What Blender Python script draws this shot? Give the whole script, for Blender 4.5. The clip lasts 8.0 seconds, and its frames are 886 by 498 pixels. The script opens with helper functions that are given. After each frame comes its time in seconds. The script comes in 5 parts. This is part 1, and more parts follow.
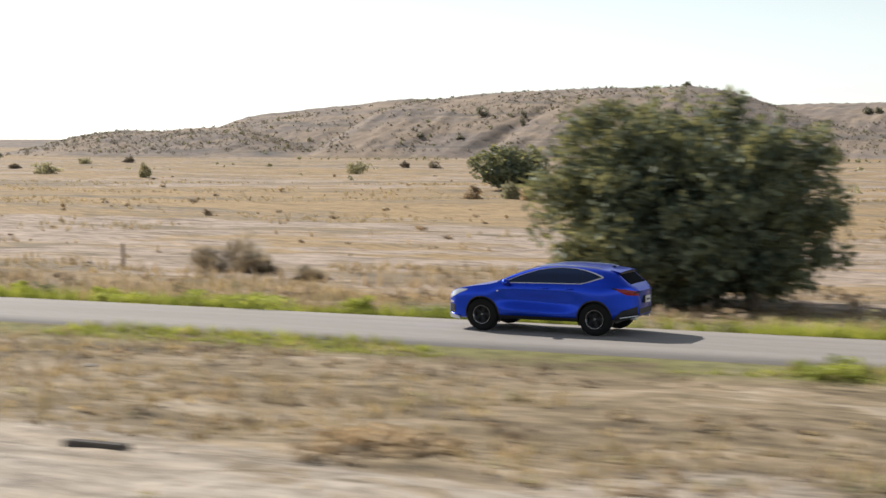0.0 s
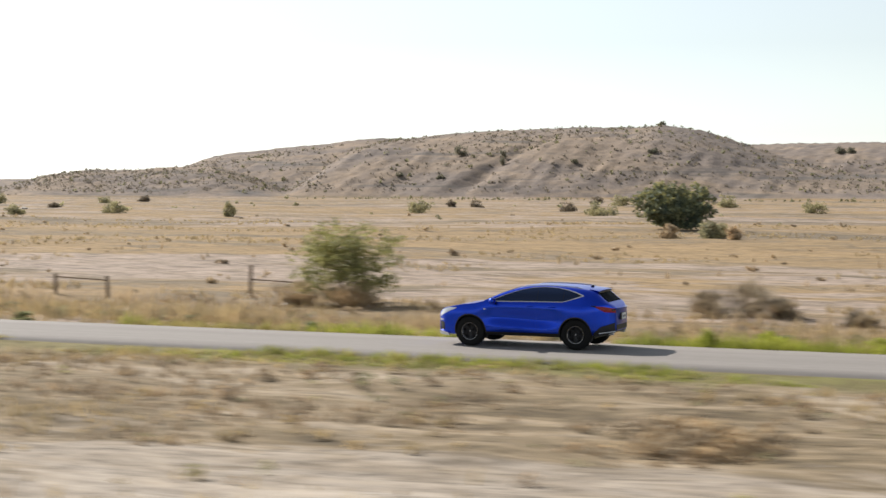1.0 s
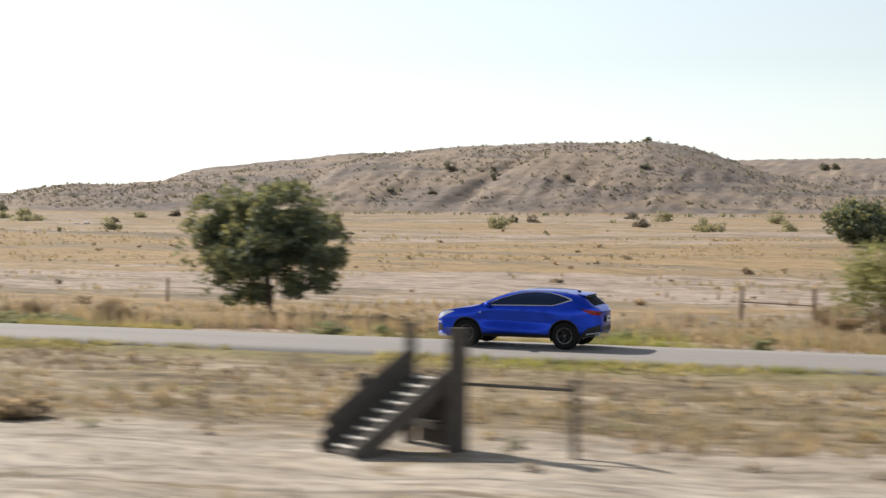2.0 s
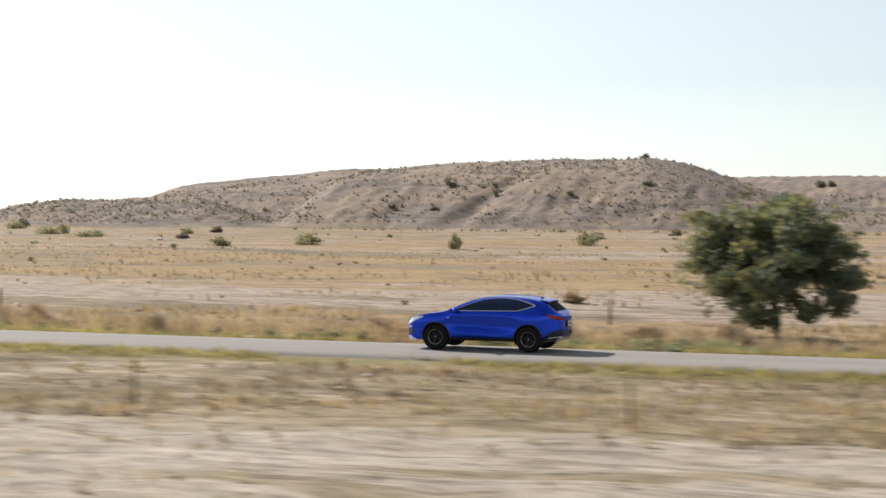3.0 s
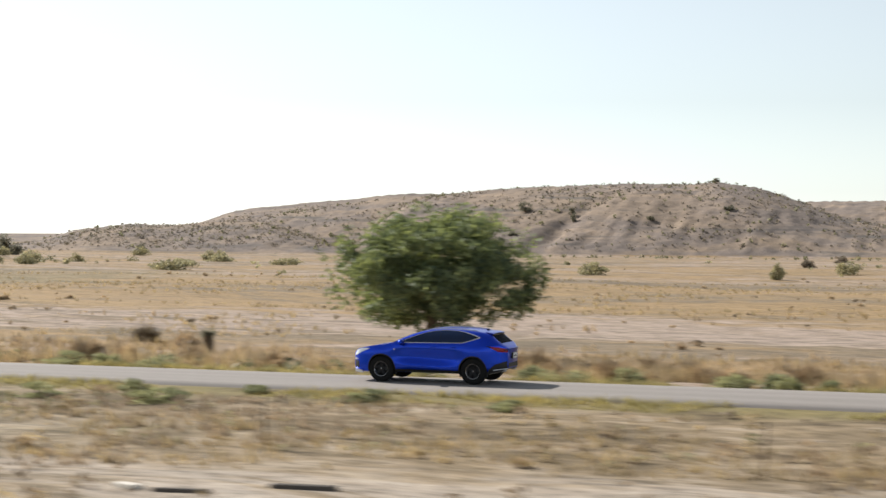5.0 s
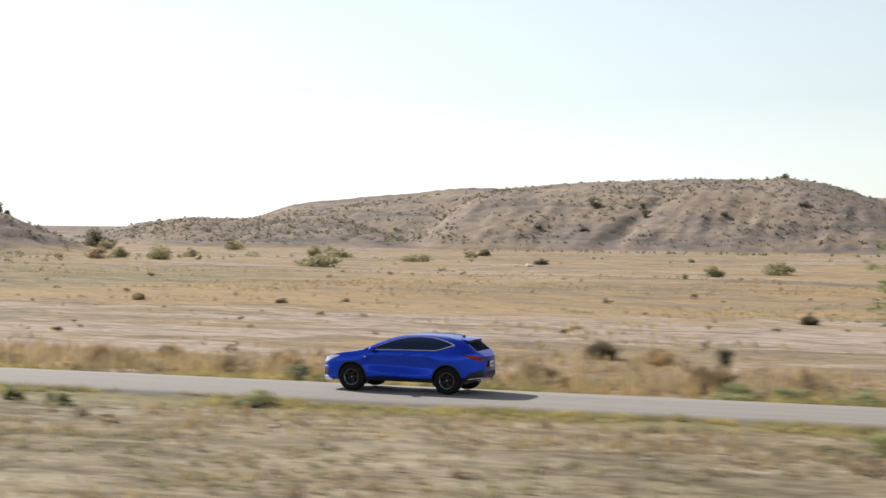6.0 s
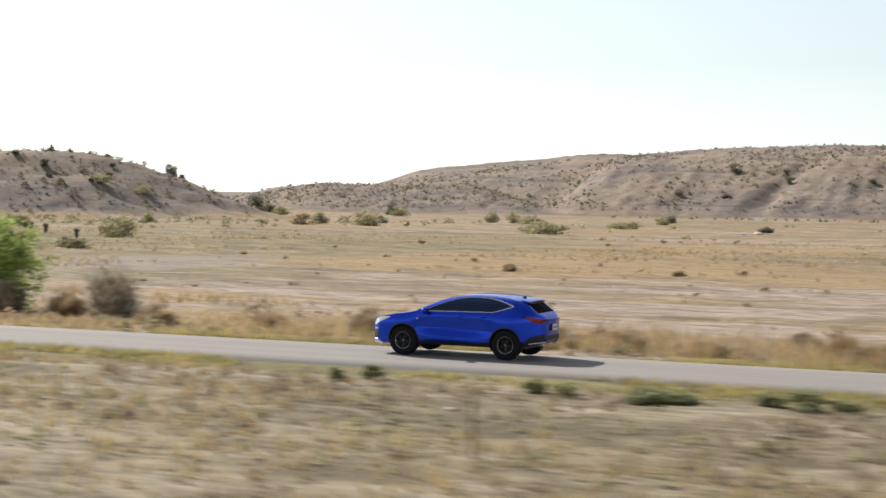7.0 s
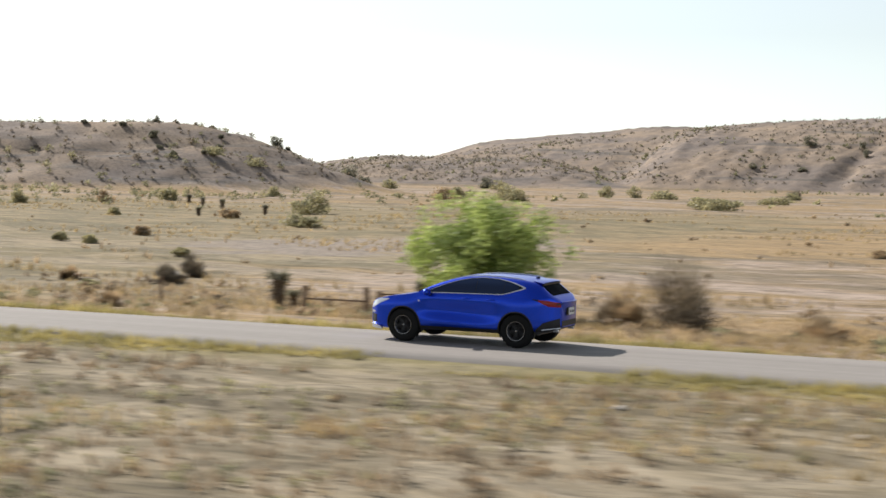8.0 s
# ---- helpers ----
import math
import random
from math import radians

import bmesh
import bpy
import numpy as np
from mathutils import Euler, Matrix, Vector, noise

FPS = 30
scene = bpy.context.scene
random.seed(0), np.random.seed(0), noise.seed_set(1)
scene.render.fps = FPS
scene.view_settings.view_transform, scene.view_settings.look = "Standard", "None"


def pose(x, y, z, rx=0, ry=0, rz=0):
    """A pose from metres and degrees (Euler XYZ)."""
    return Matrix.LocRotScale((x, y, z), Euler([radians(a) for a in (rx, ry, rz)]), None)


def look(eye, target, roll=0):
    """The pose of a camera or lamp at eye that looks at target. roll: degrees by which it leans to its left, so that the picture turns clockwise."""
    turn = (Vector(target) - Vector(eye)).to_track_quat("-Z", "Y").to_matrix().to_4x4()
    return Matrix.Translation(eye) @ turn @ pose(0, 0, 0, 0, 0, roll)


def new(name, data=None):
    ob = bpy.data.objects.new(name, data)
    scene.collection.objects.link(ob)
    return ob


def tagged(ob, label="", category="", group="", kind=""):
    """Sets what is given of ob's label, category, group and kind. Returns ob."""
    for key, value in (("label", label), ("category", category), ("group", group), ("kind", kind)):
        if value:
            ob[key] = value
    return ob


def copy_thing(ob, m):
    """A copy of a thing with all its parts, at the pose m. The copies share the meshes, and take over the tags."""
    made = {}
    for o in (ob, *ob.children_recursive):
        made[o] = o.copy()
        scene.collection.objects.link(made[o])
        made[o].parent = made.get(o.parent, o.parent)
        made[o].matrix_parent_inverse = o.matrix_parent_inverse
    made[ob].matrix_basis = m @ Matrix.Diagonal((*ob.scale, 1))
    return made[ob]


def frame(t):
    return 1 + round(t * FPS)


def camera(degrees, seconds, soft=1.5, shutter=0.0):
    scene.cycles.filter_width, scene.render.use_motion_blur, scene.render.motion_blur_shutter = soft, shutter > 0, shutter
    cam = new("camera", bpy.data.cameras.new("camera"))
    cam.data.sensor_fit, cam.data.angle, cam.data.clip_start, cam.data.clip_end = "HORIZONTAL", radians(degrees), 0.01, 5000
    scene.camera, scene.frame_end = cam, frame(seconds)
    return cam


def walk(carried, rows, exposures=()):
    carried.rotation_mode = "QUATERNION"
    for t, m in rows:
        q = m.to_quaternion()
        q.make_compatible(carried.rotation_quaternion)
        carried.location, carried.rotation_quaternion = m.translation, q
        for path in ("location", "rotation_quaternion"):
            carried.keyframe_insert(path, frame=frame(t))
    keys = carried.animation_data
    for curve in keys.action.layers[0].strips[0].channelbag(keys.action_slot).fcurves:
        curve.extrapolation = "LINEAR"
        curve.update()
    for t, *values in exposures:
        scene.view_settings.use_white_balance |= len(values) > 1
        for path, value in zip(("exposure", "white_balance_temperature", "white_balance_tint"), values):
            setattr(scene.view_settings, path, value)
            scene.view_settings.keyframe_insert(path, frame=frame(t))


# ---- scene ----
cam = camera(30.0, 8.0, soft=1.5, shutter=0.36)

# seconds, x, y, z, yaw, pitch, roll
PATH = [
    (0.0, 17.96, -35.45, 4.34, 24.12, -3.78, 0.05),
    (0.5, 6.87, -36.99, 4.20, 23.01, -2.94, 0.14),
    (1.0, -4.23, -38.60, 4.08, 21.97, -2.40, 0.09),
    (1.2, -9.04, -39.35, 4.03, 21.61, -2.27, 0.09),
    (2.4, -35.35, -43.41, 4.03, 19.50, -1.67, 0.31),
    (3.0, -48.47, -44.62, 3.89, 18.78, -1.30, 0.35),
    (3.5, -59.35, -45.11, 3.81, 18.40, -1.00, 0.37),
    (4.0, -69.97, -45.18, 3.85, 18.38, -0.67, 0.33),
    (4.5, -80.46, -44.90, 3.98, 18.52, -0.51, 0.35),
    (5.0, -90.88, -44.26, 4.11, 18.70, -0.45, 0.36),
    (5.2, -95.03, -43.87, 4.18, 18.80, -0.46, 0.42),
    (6.3, -118.38, -40.56, 4.33, 20.74, -0.92, 0.74),
    (6.5, -122.72, -39.88, 4.23, 21.59, -1.21, 0.79),
    (7.0, -133.70, -37.96, 3.97, 23.18, -1.87, 0.84),
    (7.5, -144.72, -35.83, 4.12, 23.93, -2.35, 0.88),
    (8.0, -155.45, -34.05, 3.90, 24.24, -2.84, 0.97),
]


def camera_pose(x, y, z, yaw, pitch, roll):
    """Yaw to the left, pitch up, roll clockwise in the picture."""
    return Matrix.Translation((x, y, z)) @ pose(0, 0, 0, 0, 0, yaw) @ pose(0, 0, 0, 90 + pitch) @ pose(0, 0, 0, 0, 0, roll)


walk(cam, [(t, camera_pose(*row)) for t, *row in PATH])

# ---- world, sun, exposure ----
SUN_WAY = Vector((-0.75, 0.315, 0.57)).normalized()
world = bpy.data.worlds.new("sky")
scene.world = world
world.use_nodes = True
wn, wl = world.node_tree.nodes, world.node_tree.links
wn.clear()
sky = wn.new("ShaderNodeTexSky")
sky.sky_type = "NISHITA"
sky.sun_disc = False
sky.sun_elevation = math.asin(SUN_WAY.z)
sky.sun_rotation = math.atan2(SUN_WAY.x, SUN_WAY.y)
sky.air_density, sky.dust_density, sky.ozone_density = 1.0, 0.25, 1.0
bg = wn.new("ShaderNodeBackground")
bg.inputs["Strength"].default_value = 0.092
haze = wn.new("ShaderNodeHueSaturation")
haze.inputs["Saturation"].default_value = 0.30
wl.new(sky.outputs[0], haze.inputs["Color"])
cool = wn.new("ShaderNodeMix")
cool.data_type, cool.blend_type = "RGBA", "MULTIPLY"
cool.inputs[0].default_value = 1.0
cool.inputs[7].default_value = (0.80, 0.845, 0.865, 1)
deep = wn.new("ShaderNodeGamma")
deep.inputs["Gamma"].default_value = 1.1
wl.new(haze.outputs[0], deep.inputs["Color"])
wl.new(deep.outputs[0], cool.inputs[6])
wl.new(cool.outputs[2], bg.inputs["Color"])
wout = wn.new("ShaderNodeOutputWorld")
wl.new(bg.outputs[0], wout.inputs["Surface"])
sun = new("sun", bpy.data.lights.new("sun", "SUN"))
sun.data.energy, sun.data.angle, sun.data.color = 5.0, radians(0.5), (1.0, 0.95, 0.88)
sun.matrix_world = look(SUN_WAY * 100, (0, 0, 0))
scene.view_settings.exposure = 0.49


# ---- materials ----
def material(name, color=(0.5, 0.5, 0.5), rough=0.6, metal=0.0, spec=0.5):
    m = bpy.data.materials.new(name)
    m.use_nodes = True
    b = m.node_tree.nodes["Principled BSDF"]
    b.inputs["Base Color"].default_value = (*color, 1)
    b.inputs["Roughness"].default_value = rough
    b.inputs["Metallic"].default_value = metal
    b.inputs["Specular IOR Level"].default_value = spec
    return m


def node(m, kind, **sets):
    n = m.node_tree.nodes.new(kind)
    for key, value in sets.items():
        n.inputs[key].default_value = value
    return n


def link(m, a, b):
    m.node_tree.links.new(a, b)


def bsdf(m):
    return m.node_tree.nodes["Principled BSDF"]


def ramp(m, source, *stops):
    r = m.node_tree.nodes.new("ShaderNodeValToRGB")
    e = r.color_ramp.elements
    while len(e) < len(stops):
        e.new(0.5)
    for el, (pos, col) in zip(e, stops):
        el.position = pos
        el.color = (*col, 1) if len(col) == 3 else col
    link(m, source, r.inputs[0])
    return r.outputs[0]


def mix(m, fac, a, b, how="MIX"):
    n = m.node_tree.nodes.new("ShaderNodeMix")
    n.data_type, n.blend_type = "RGBA", how
    for sock, v in ((n.inputs[0], fac), (n.inputs[6], a), (n.inputs[7], b)):
        if isinstance(v, (int, float)):
            sock.default_value = v
        elif isinstance(v, tuple):
            sock.default_value = (*v, 1)
        else:
            link(m, v, sock)
    return n.outputs[2]


def noise_at(m, scale, stretch=(1, 1, 1), detail=4.0, rough=0.55, distort=0.0):
    """Noise over the world's metres, stretched along the axes."""
    pos = m.node_tree.nodes.new("ShaderNodeNewGeometry").outputs["Position"]
    v = m.node_tree.nodes.new("ShaderNodeVectorMath")
    v.operation = "MULTIPLY"
    v.inputs[1].default_value = stretch
    link(m, pos, v.inputs[0])
    n = node(m, "ShaderNodeTexNoise", Scale=scale, Detail=detail, Roughness=rough, Distortion=distort)
    link(m, v.outputs[0], n.inputs["Vector"])
    return n.outputs["Fac"]


def bump(m, height, strength=0.4, distance=0.05):
    b = node(m, "ShaderNodeBump", Strength=strength, Distance=distance)
    link(m, height, b.inputs["Height"])
    link(m, b.outputs[0], bsdf(m).inputs["Normal"])


def math_node(m, op, a, b=0.0, c=0.0, clamp=False):
    n = m.node_tree.nodes.new("ShaderNodeMath")
    n.operation, n.use_clamp = op, clamp
    for sock, v in zip(n.inputs, (a, b, c)):
        if isinstance(v, (int, float)):
            sock.default_value = v
        else:
            link(m, v, sock)
    return n.outputs[0]


def smooth_between(m, value, low, high):
    n = m.node_tree.nodes.new("ShaderNodeMapRange")
    n.interpolation_type = "SMOOTHSTEP"
    link(m, value, n.inputs[0])
    n.inputs[1].default_value, n.inputs[2].default_value = low, high
    return n.outputs[0]


def ground_material():
    m = material("desert_ground", rough=0.95, spec=0.15)
    pos = m.node_tree.nodes.new("ShaderNodeNewGeometry").outputs["Position"]
    xyz = m.node_tree.nodes.new("ShaderNodeSeparateXYZ")
    link(m, pos, xyz.inputs[0])
    big = noise_at(m, 1.0, (0.011, 0.050, 0.05), 4, 0.55, 0.4)
    pale_n = noise_at(m, 1.0, (0.016, 0.075, 0.06), 6, 0.72, 0.7)
    mid = noise_at(m, 1.0, (0.14, 0.34, 0.2), 5, 0.66, 0.5)
    clod = noise_at(m, 1.0, (0.55, 1.0, 0.8), 4, 0.65, 0.3)
    fine = noise_at(m, 1.0, (1.6, 2.6, 1.5), 6, 0.72)
    both = math_node(m, "ADD", math_node(m, "MULTIPLY", big, 0.55), math_node(m, "MULTIPLY", mid, 0.45))
    plain = ramp(m, both, (0.38, (0.174, 0.143, 0.104)), (0.45, (0.239, 0.190, 0.132)), (0.50, (0.296, 0.214, 0.120)), (0.57, (0.346, 0.248, 0.138)), (0.64, (0.261, 0.197, 0.128)))
    wavy = math_node(m, "ADD", xyz.outputs[1], math_node(m, "MULTIPLY", math_node(m, "SUBTRACT", big, 0.5), 60.0))
    flat = math_node(m, "MULTIPLY", smooth_between(m, wavy, 24.0, 34.0), smooth_between(m, wavy, 66.0, 48.0))
    gold = math_node(m, "MULTIPLY", smooth_between(m, wavy, 55.0, 75.0), smooth_between(m, wavy, 135.0, 105.0))
    pale_v = math_node(m, "ADD", math_node(m, "MULTIPLY", pale_n, 0.72), math_node(m, "MULTIPLY", mid, 0.28))
    pale_v = math_node(m, "SUBTRACT", math_node(m, "ADD", pale_v, math_node(m, "MULTIPLY", math_node(m, "MULTIPLY", flat, math_node(m, "ADD", 0.65, math_node(m, "MULTIPLY", smooth_between(m, xyz.outputs[0], -165.0, -120.0), math_node(m, "SUBTRACT", 0.35, math_node(m, "MULTIPLY", smooth_between(m, xyz.outputs[0], -48.0, -18.0), 0.55))))), 0.085)), math_node(m, "MULTIPLY", gold, 0.11))
    pale = smooth_between(m, pale_v, 0.50, 0.56)
    plain = mix(m, math_node(m, "MULTIPLY", pale, 0.9), plain, mix(m, smooth_between(m, clod, 0.38, 0.56), (0.265, 0.215, 0.172), (0.395, 0.322, 0.272)))
    streak = math_node(m, "MULTIPLY", smooth_between(m, noise_at(m, 1.0, (0.075, 0.24, 0.2), 6, 0.74, 1.2), 0.54, 0.62), math_node(m, "MULTIPLY", smooth_between(m, xyz.outputs[1], 14.0, 22.0), smooth_between(m, noise_at(m, 1.0, (0.03, 0.06, 0.1), 3, 0.5, 0.8), 0.42, 0.62)))
    plain = mix(m, math_node(m, "MULTIPLY", streak, 0.75), plain, (0.155, 0.118, 0.080))
    # olive weeds over the far end
    olive = math_node(m, "MULTIPLY", smooth_between(m, math_node(m, "ADD", xyz.outputs[0], math_node(m, "MULTIPLY", math_node(m, "SUBTRACT", big, 0.5), 60.0)), -176.0, -196.0), smooth_between(m, xyz.outputs[1], 190.0, 120.0))
    plain = mix(m, math_node(m, "MULTIPLY", olive, 0.75), plain, mix(m, smooth_between(m, mid, 0.40, 0.60), (0.150, 0.135, 0.080), (0.270, 0.224, 0.138)))
    # a grey dried-out pan
    px = math_node(m, "DIVIDE", math_node(m, "ADD", xyz.outputs[0], 200.0), 12.0)
    py = math_node(m, "DIVIDE", math_node(m, "SUBTRACT", xyz.outputs[1], 56.0), 15.0)
    far_off = math_node(m, "ADD", math_node(m, "MULTIPLY", px, px), math_node(m, "MULTIPLY", py, py))
    pan = smooth_between(m, math_node(m, "ADD", far_off, math_node(m, "MULTIPLY", math_node(m, "SUBTRACT", mid, 0.5), 3.0)), 1.15, 0.6)
    plain = mix(m, math_node(m, "MULTIPLY", pan, 0.85), plain, mix(m, clod, (0.225, 0.190, 0.160), (0.330, 0.280, 0.245)))
    # pale dusty strip beside the track on the camera's side
    wob = math_node(m, "ADD", xyz.outputs[1], math_node(m, "MULTIPLY", math_node(m, "SUBTRACT", mid, 0.5), 13.0))
    wob = math_node(m, "SUBTRACT", wob, math_node(m, "MULTIPLY", smooth_between(m, xyz.outputs[0], -25.0, 0.0), 1.1))
    strip = math_node(m, "MULTIPLY", smooth_between(m, wob, -15.0, -16.6), smooth_between(m, math_node(m, "ADD", xyz.outputs[0], math_node(m, "MULTIPLY", math_node(m, "SUBTRACT", pale_n, 0.5), 150.0)), -135.0, -95.0))
    strip = math_node(m, "MULTIPLY", strip, smooth_between(m, wob, -34.0, -29.0))
    brown = smooth_between(m, noise_at(m, 1.0, (0.10, 0.30, 0.2), 5, 0.68, 0.9), 0.56, 0.62)
    strip = math_node(m, "MULTIPLY", strip, math_node(m, "SUBTRACT", 1.0, math_node(m, "MULTIPLY", brown, 0.85)))
    near = smooth_between(m, xyz.outputs[1], 2.0, -6.0)
    patch = math_node(m, "ADD", math_node(m, "MULTIPLY", mid, 0.5), math_node(m, "MULTIPLY", clod, 0.5))
    scrub = ramp(m, patch, (0.38, (0.120, 0.094, 0.062)), (0.45, (0.188, 0.148, 0.098)), (0.50, (0.245, 0.193, 0.130)), (0.55, (0.290, 0.232, 0.165)), (0.61, (0.375, 0.315, 0.248)))
    grey = smooth_between(m, math_node(m, "ADD", xyz.outputs[0], math_node(m, "MULTIPLY", math_node(m, "SUBTRACT", pale_n, 0.5), 90.0)), -105.0, -140.0)
    scrub = mix(m, math_node(m, "MULTIPLY", grey, 0.6), scrub, mix(m, smooth_between(m, patch, 0.40, 0.58), (0.150, 0.132, 0.092), (0.300, 0.268, 0.208)))
    plain = mix(m, 1.0, plain, (1.11, 1.09, 1.08), "MULTIPLY")
    scrub = mix(m, 1.0, scrub, (1.10, 1.07, 1.01), "MULTIPLY")
    col = mix(m, near, plain, scrub)
    dust = ramp(m, patch, (0.40, (0.320, 0.262, 0.200)), (0.48, (0.400, 0.338, 0.275)), (0.60, (0.470, 0.408, 0.345)))
    col = mix(m, math_node(m, "MULTIPLY", strip, 0.92), col, dust)
    # long low ridges of dust and litter
    long_n = noise_at(m, 1.0, (0.22, 1.25, 1.0), 5, 0.68, 0.9)
    col = mix(m, 0.65, col, ramp(m, long_n, (0.34, (0.50, 0.48, 0.45)), (0.46, (0.97, 0.97, 0.97)), (0.64, (1.26, 1.24, 1.21))), "MULTIPLY")
    # greener soil along the road
    off = math_node(m, "ABSOLUTE", math_node(m, "ADD", xyz.outputs[1], 1.2))
    green = math_node(m, "MULTIPLY", smooth_between(m, math_node(m, "ADD", off, math_node(m, "MULTIPLY", mid, 2.4)), 5.6, 3.9), smooth_between(m, patch, 0.36, 0.50))
    lush = smooth_between(m, xyz.outputs[0], -40.0, -5.0)
    col = mix(m, math_node(m, "MULTIPLY", green, 0.7), col, mix(m, lush, (0.235, 0.205, 0.085), (0.175, 0.185, 0.05)))
    # stony hills
    hill_n = noise_at(m, 1.0, (0.03, 0.03, 0.10), 6, 0.65)
    hill = ramp(m, hill_n, (0.36, (0.168, 0.143, 0.127)), (0.5, (0.228, 0.190, 0.162)), (0.64, (0.290, 0.232, 0.178)))
    warm = smooth_between(m, noise_at(m, 1.0, (0.012, 0.012, 0.05), 4, 0.6, 0.6), 0.46, 0.60)
    hill = mix(m, math_node(m, "MULTIPLY", warm, 0.55), hill, (0.300, 0.232, 0.165))
    hill = mix(m, 0.8, hill, ramp(m, noise_at(m, 1.0, (0.16, 0.10, 0.3), 5, 0.7), (0.36, (0.72, 0.73, 0.75)), (0.5, (1, 1, 1)), (0.66, (1.2, 1.17, 1.12))), "MULTIPLY")
    ledge = smooth_between(m, noise_at(m, 1.0, (0.010, 0.010, 0.30), 5, 0.65, 0.4), 0.56, 0.64)
    hill = mix(m, math_node(m, "MULTIPLY", ledge, 0.7), hill, (0.125, 0.118, 0.108))
    high = smooth_between(m, math_node(m, "ADD", xyz.outputs[2], math_node(m, "MULTIPLY", mid, 2.0)), -0.2, 1.6)
    high = math_node(m, "MULTIPLY", high, smooth_between(m, xyz.outputs[1], 170.0, 190.0))
    far_foot = math_node(m, "MULTIPLY", smooth_between(m, math_node(m, "ADD", xyz.outputs[2], mid), -4.2, -3.2), smooth_between(m, xyz.outputs[1], 630.0, 655.0))
    high = math_node(m, "MAXIMUM", high, far_foot)
    rock = math_node(m, "MULTIPLY", smooth_between(m, noise_at(m, 1.0, (0.05, 0.05, 0.75), 6, 0.7, 0.5), 0.52, 0.60), smooth_between(m, xyz.outputs[1], 420.0, 380.0))
    rock = math_node(m, "MULTIPLY", rock, smooth_between(m, xyz.outputs[2], 9.5, 6.5))
    hill = mix(m, math_node(m, "MULTIPLY", rock, 0.75), hill, mix(m, smooth_between(m, noise_at(m, 1.0, (0.5, 0.5, 1.6), 5, 0.7), 0.40, 0.60), (0.105, 0.100, 0.096), (0.215, 0.198, 0.182)))
    hill = mix(m, 1.0, hill, (1.12, 1.10, 1.11), "MULTIPLY")
    col = mix(m, high, col, hill)
    grit = ramp(m, fine, (0.32, (0.45, 0.44, 0.42)), (0.48, (1, 1, 1)), (0.68, (1.3, 1.28, 1.24)))
    col = mix(m, 0.75, col, grit, "MULTIPLY")
    col = mix(m, 1.0, col, (0.80, 0.80, 0.80), "MULTIPLY")
    link(m, col, bsdf(m).inputs["Base Color"])
    bump(m, fine, 0.6, 0.12)
    return m


def road_material():
    m = material("worn_asphalt", rough=0.85, spec=0.3)
    n1 = noise_at(m, 1.0, (0.05, 1.6, 1), 4)
    n2 = noise_at(m, 1.0, (3, 7, 1), 5, 0.75)
    a = ramp(m, n1, (0.35, (0.228, 0.205, 0.187)), (0.65, (0.262, 0.237, 0.217)))
    col = mix(m, 0.6, a, ramp(m, n2, (0.3, (0.75, 0.75, 0.75)), (0.7, (1.15, 1.15, 1.15))), "MULTIPLY")
    link(m, col, bsdf(m).inputs["Base Color"])
    bump(m, n2, 0.3, 0.01)
    return m


def leaf_material(name, dark, light, rough=0.6, thin_tint=(0.86, 0.86, 0.86)):
    m = material(name, rough=rough, spec=0.25)
    g = m.node_tree.nodes.new("ShaderNodeNewGeometry")
    col = ramp(m, g.outputs["Random Per Island"], (0.0, dark), (1.0, light))
    big = noise_at(m, 0.9, (1, 1, 1), 2)
    col = mix(m, 0.8, col, ramp(m, big, (0.35, (0.62, 0.66, 0.7)), (0.65, (1.3, 1.25, 1.1))), "MULTIPLY")
    link(m, col, bsdf(m).inputs["Base Color"])
    thin = m.node_tree.nodes.new("ShaderNodeBsdfTranslucent")
    link(m, mix(m, 1.0, col, thin_tint, "MULTIPLY"), thin.inputs["Color"])
    both = m.node_tree.nodes.new("ShaderNodeMixShader")
    both.inputs[0].default_value = 0.44
    link(m, bsdf(m).outputs[0], both.inputs[1])
    link(m, thin.outputs[0], both.inputs[2])
    link(m, both.outputs[0], m.node_tree.nodes["Material Output"].inputs["Surface"])
    return m


def bark_material(name="bark", a=(0.10, 0.075, 0.055), b=(0.22, 0.17, 0.13)):
    m = material(name, rough=0.95, spec=0.1)
    n = noise_at(m, 1.0, (22, 22, 4), 5, 0.7)
    link(m, ramp(m, n, (0.3, a), (0.7, b)), bsdf(m).inputs["Base Color"])
    bump(m, n, 0.8, 0.03)
    return m


MAT_GROUND = ground_material()
MAT_ROAD = road_material()
MAT_BARK = bark_material()
MAT_WOOD = bark_material("weathered_wood", (0.12, 0.085, 0.06), (0.27, 0.20, 0.15))
MAT_LEAF_DARK = leaf_material("dark_foliage", (0.105, 0.142, 0.112), (0.280, 0.325, 0.228), thin_tint=(1.16, 0.88, 0.50))
MAT_LEAF_GREEN = leaf_material("green_foliage", (0.120, 0.160, 0.105), (0.320, 0.375, 0.205), thin_tint=(1.05, 0.98, 0.60))
MAT_LEAF_BRIGHT = leaf_material("fresh_green_foliage", (0.230, 0.300, 0.075), (0.560, 0.640, 0.240))
MAT_OLIVE = leaf_material("olive_foliage", (0.190, 0.190, 0.070), (0.450, 0.430, 0.190))
MAT_SAGE = leaf_material("sage_foliage", (0.165, 0.160, 0.090), (0.370, 0.345, 0.210))
MAT_DRY_BUSH = leaf_material("dry_twigs", (0.220, 0.168, 0.116), (0.500, 0.375, 0.255))
MAT_GREY_BUSH = leaf_material("dead_twigs", (0.125, 0.104, 0.078), (0.330, 0.268, 0.200))
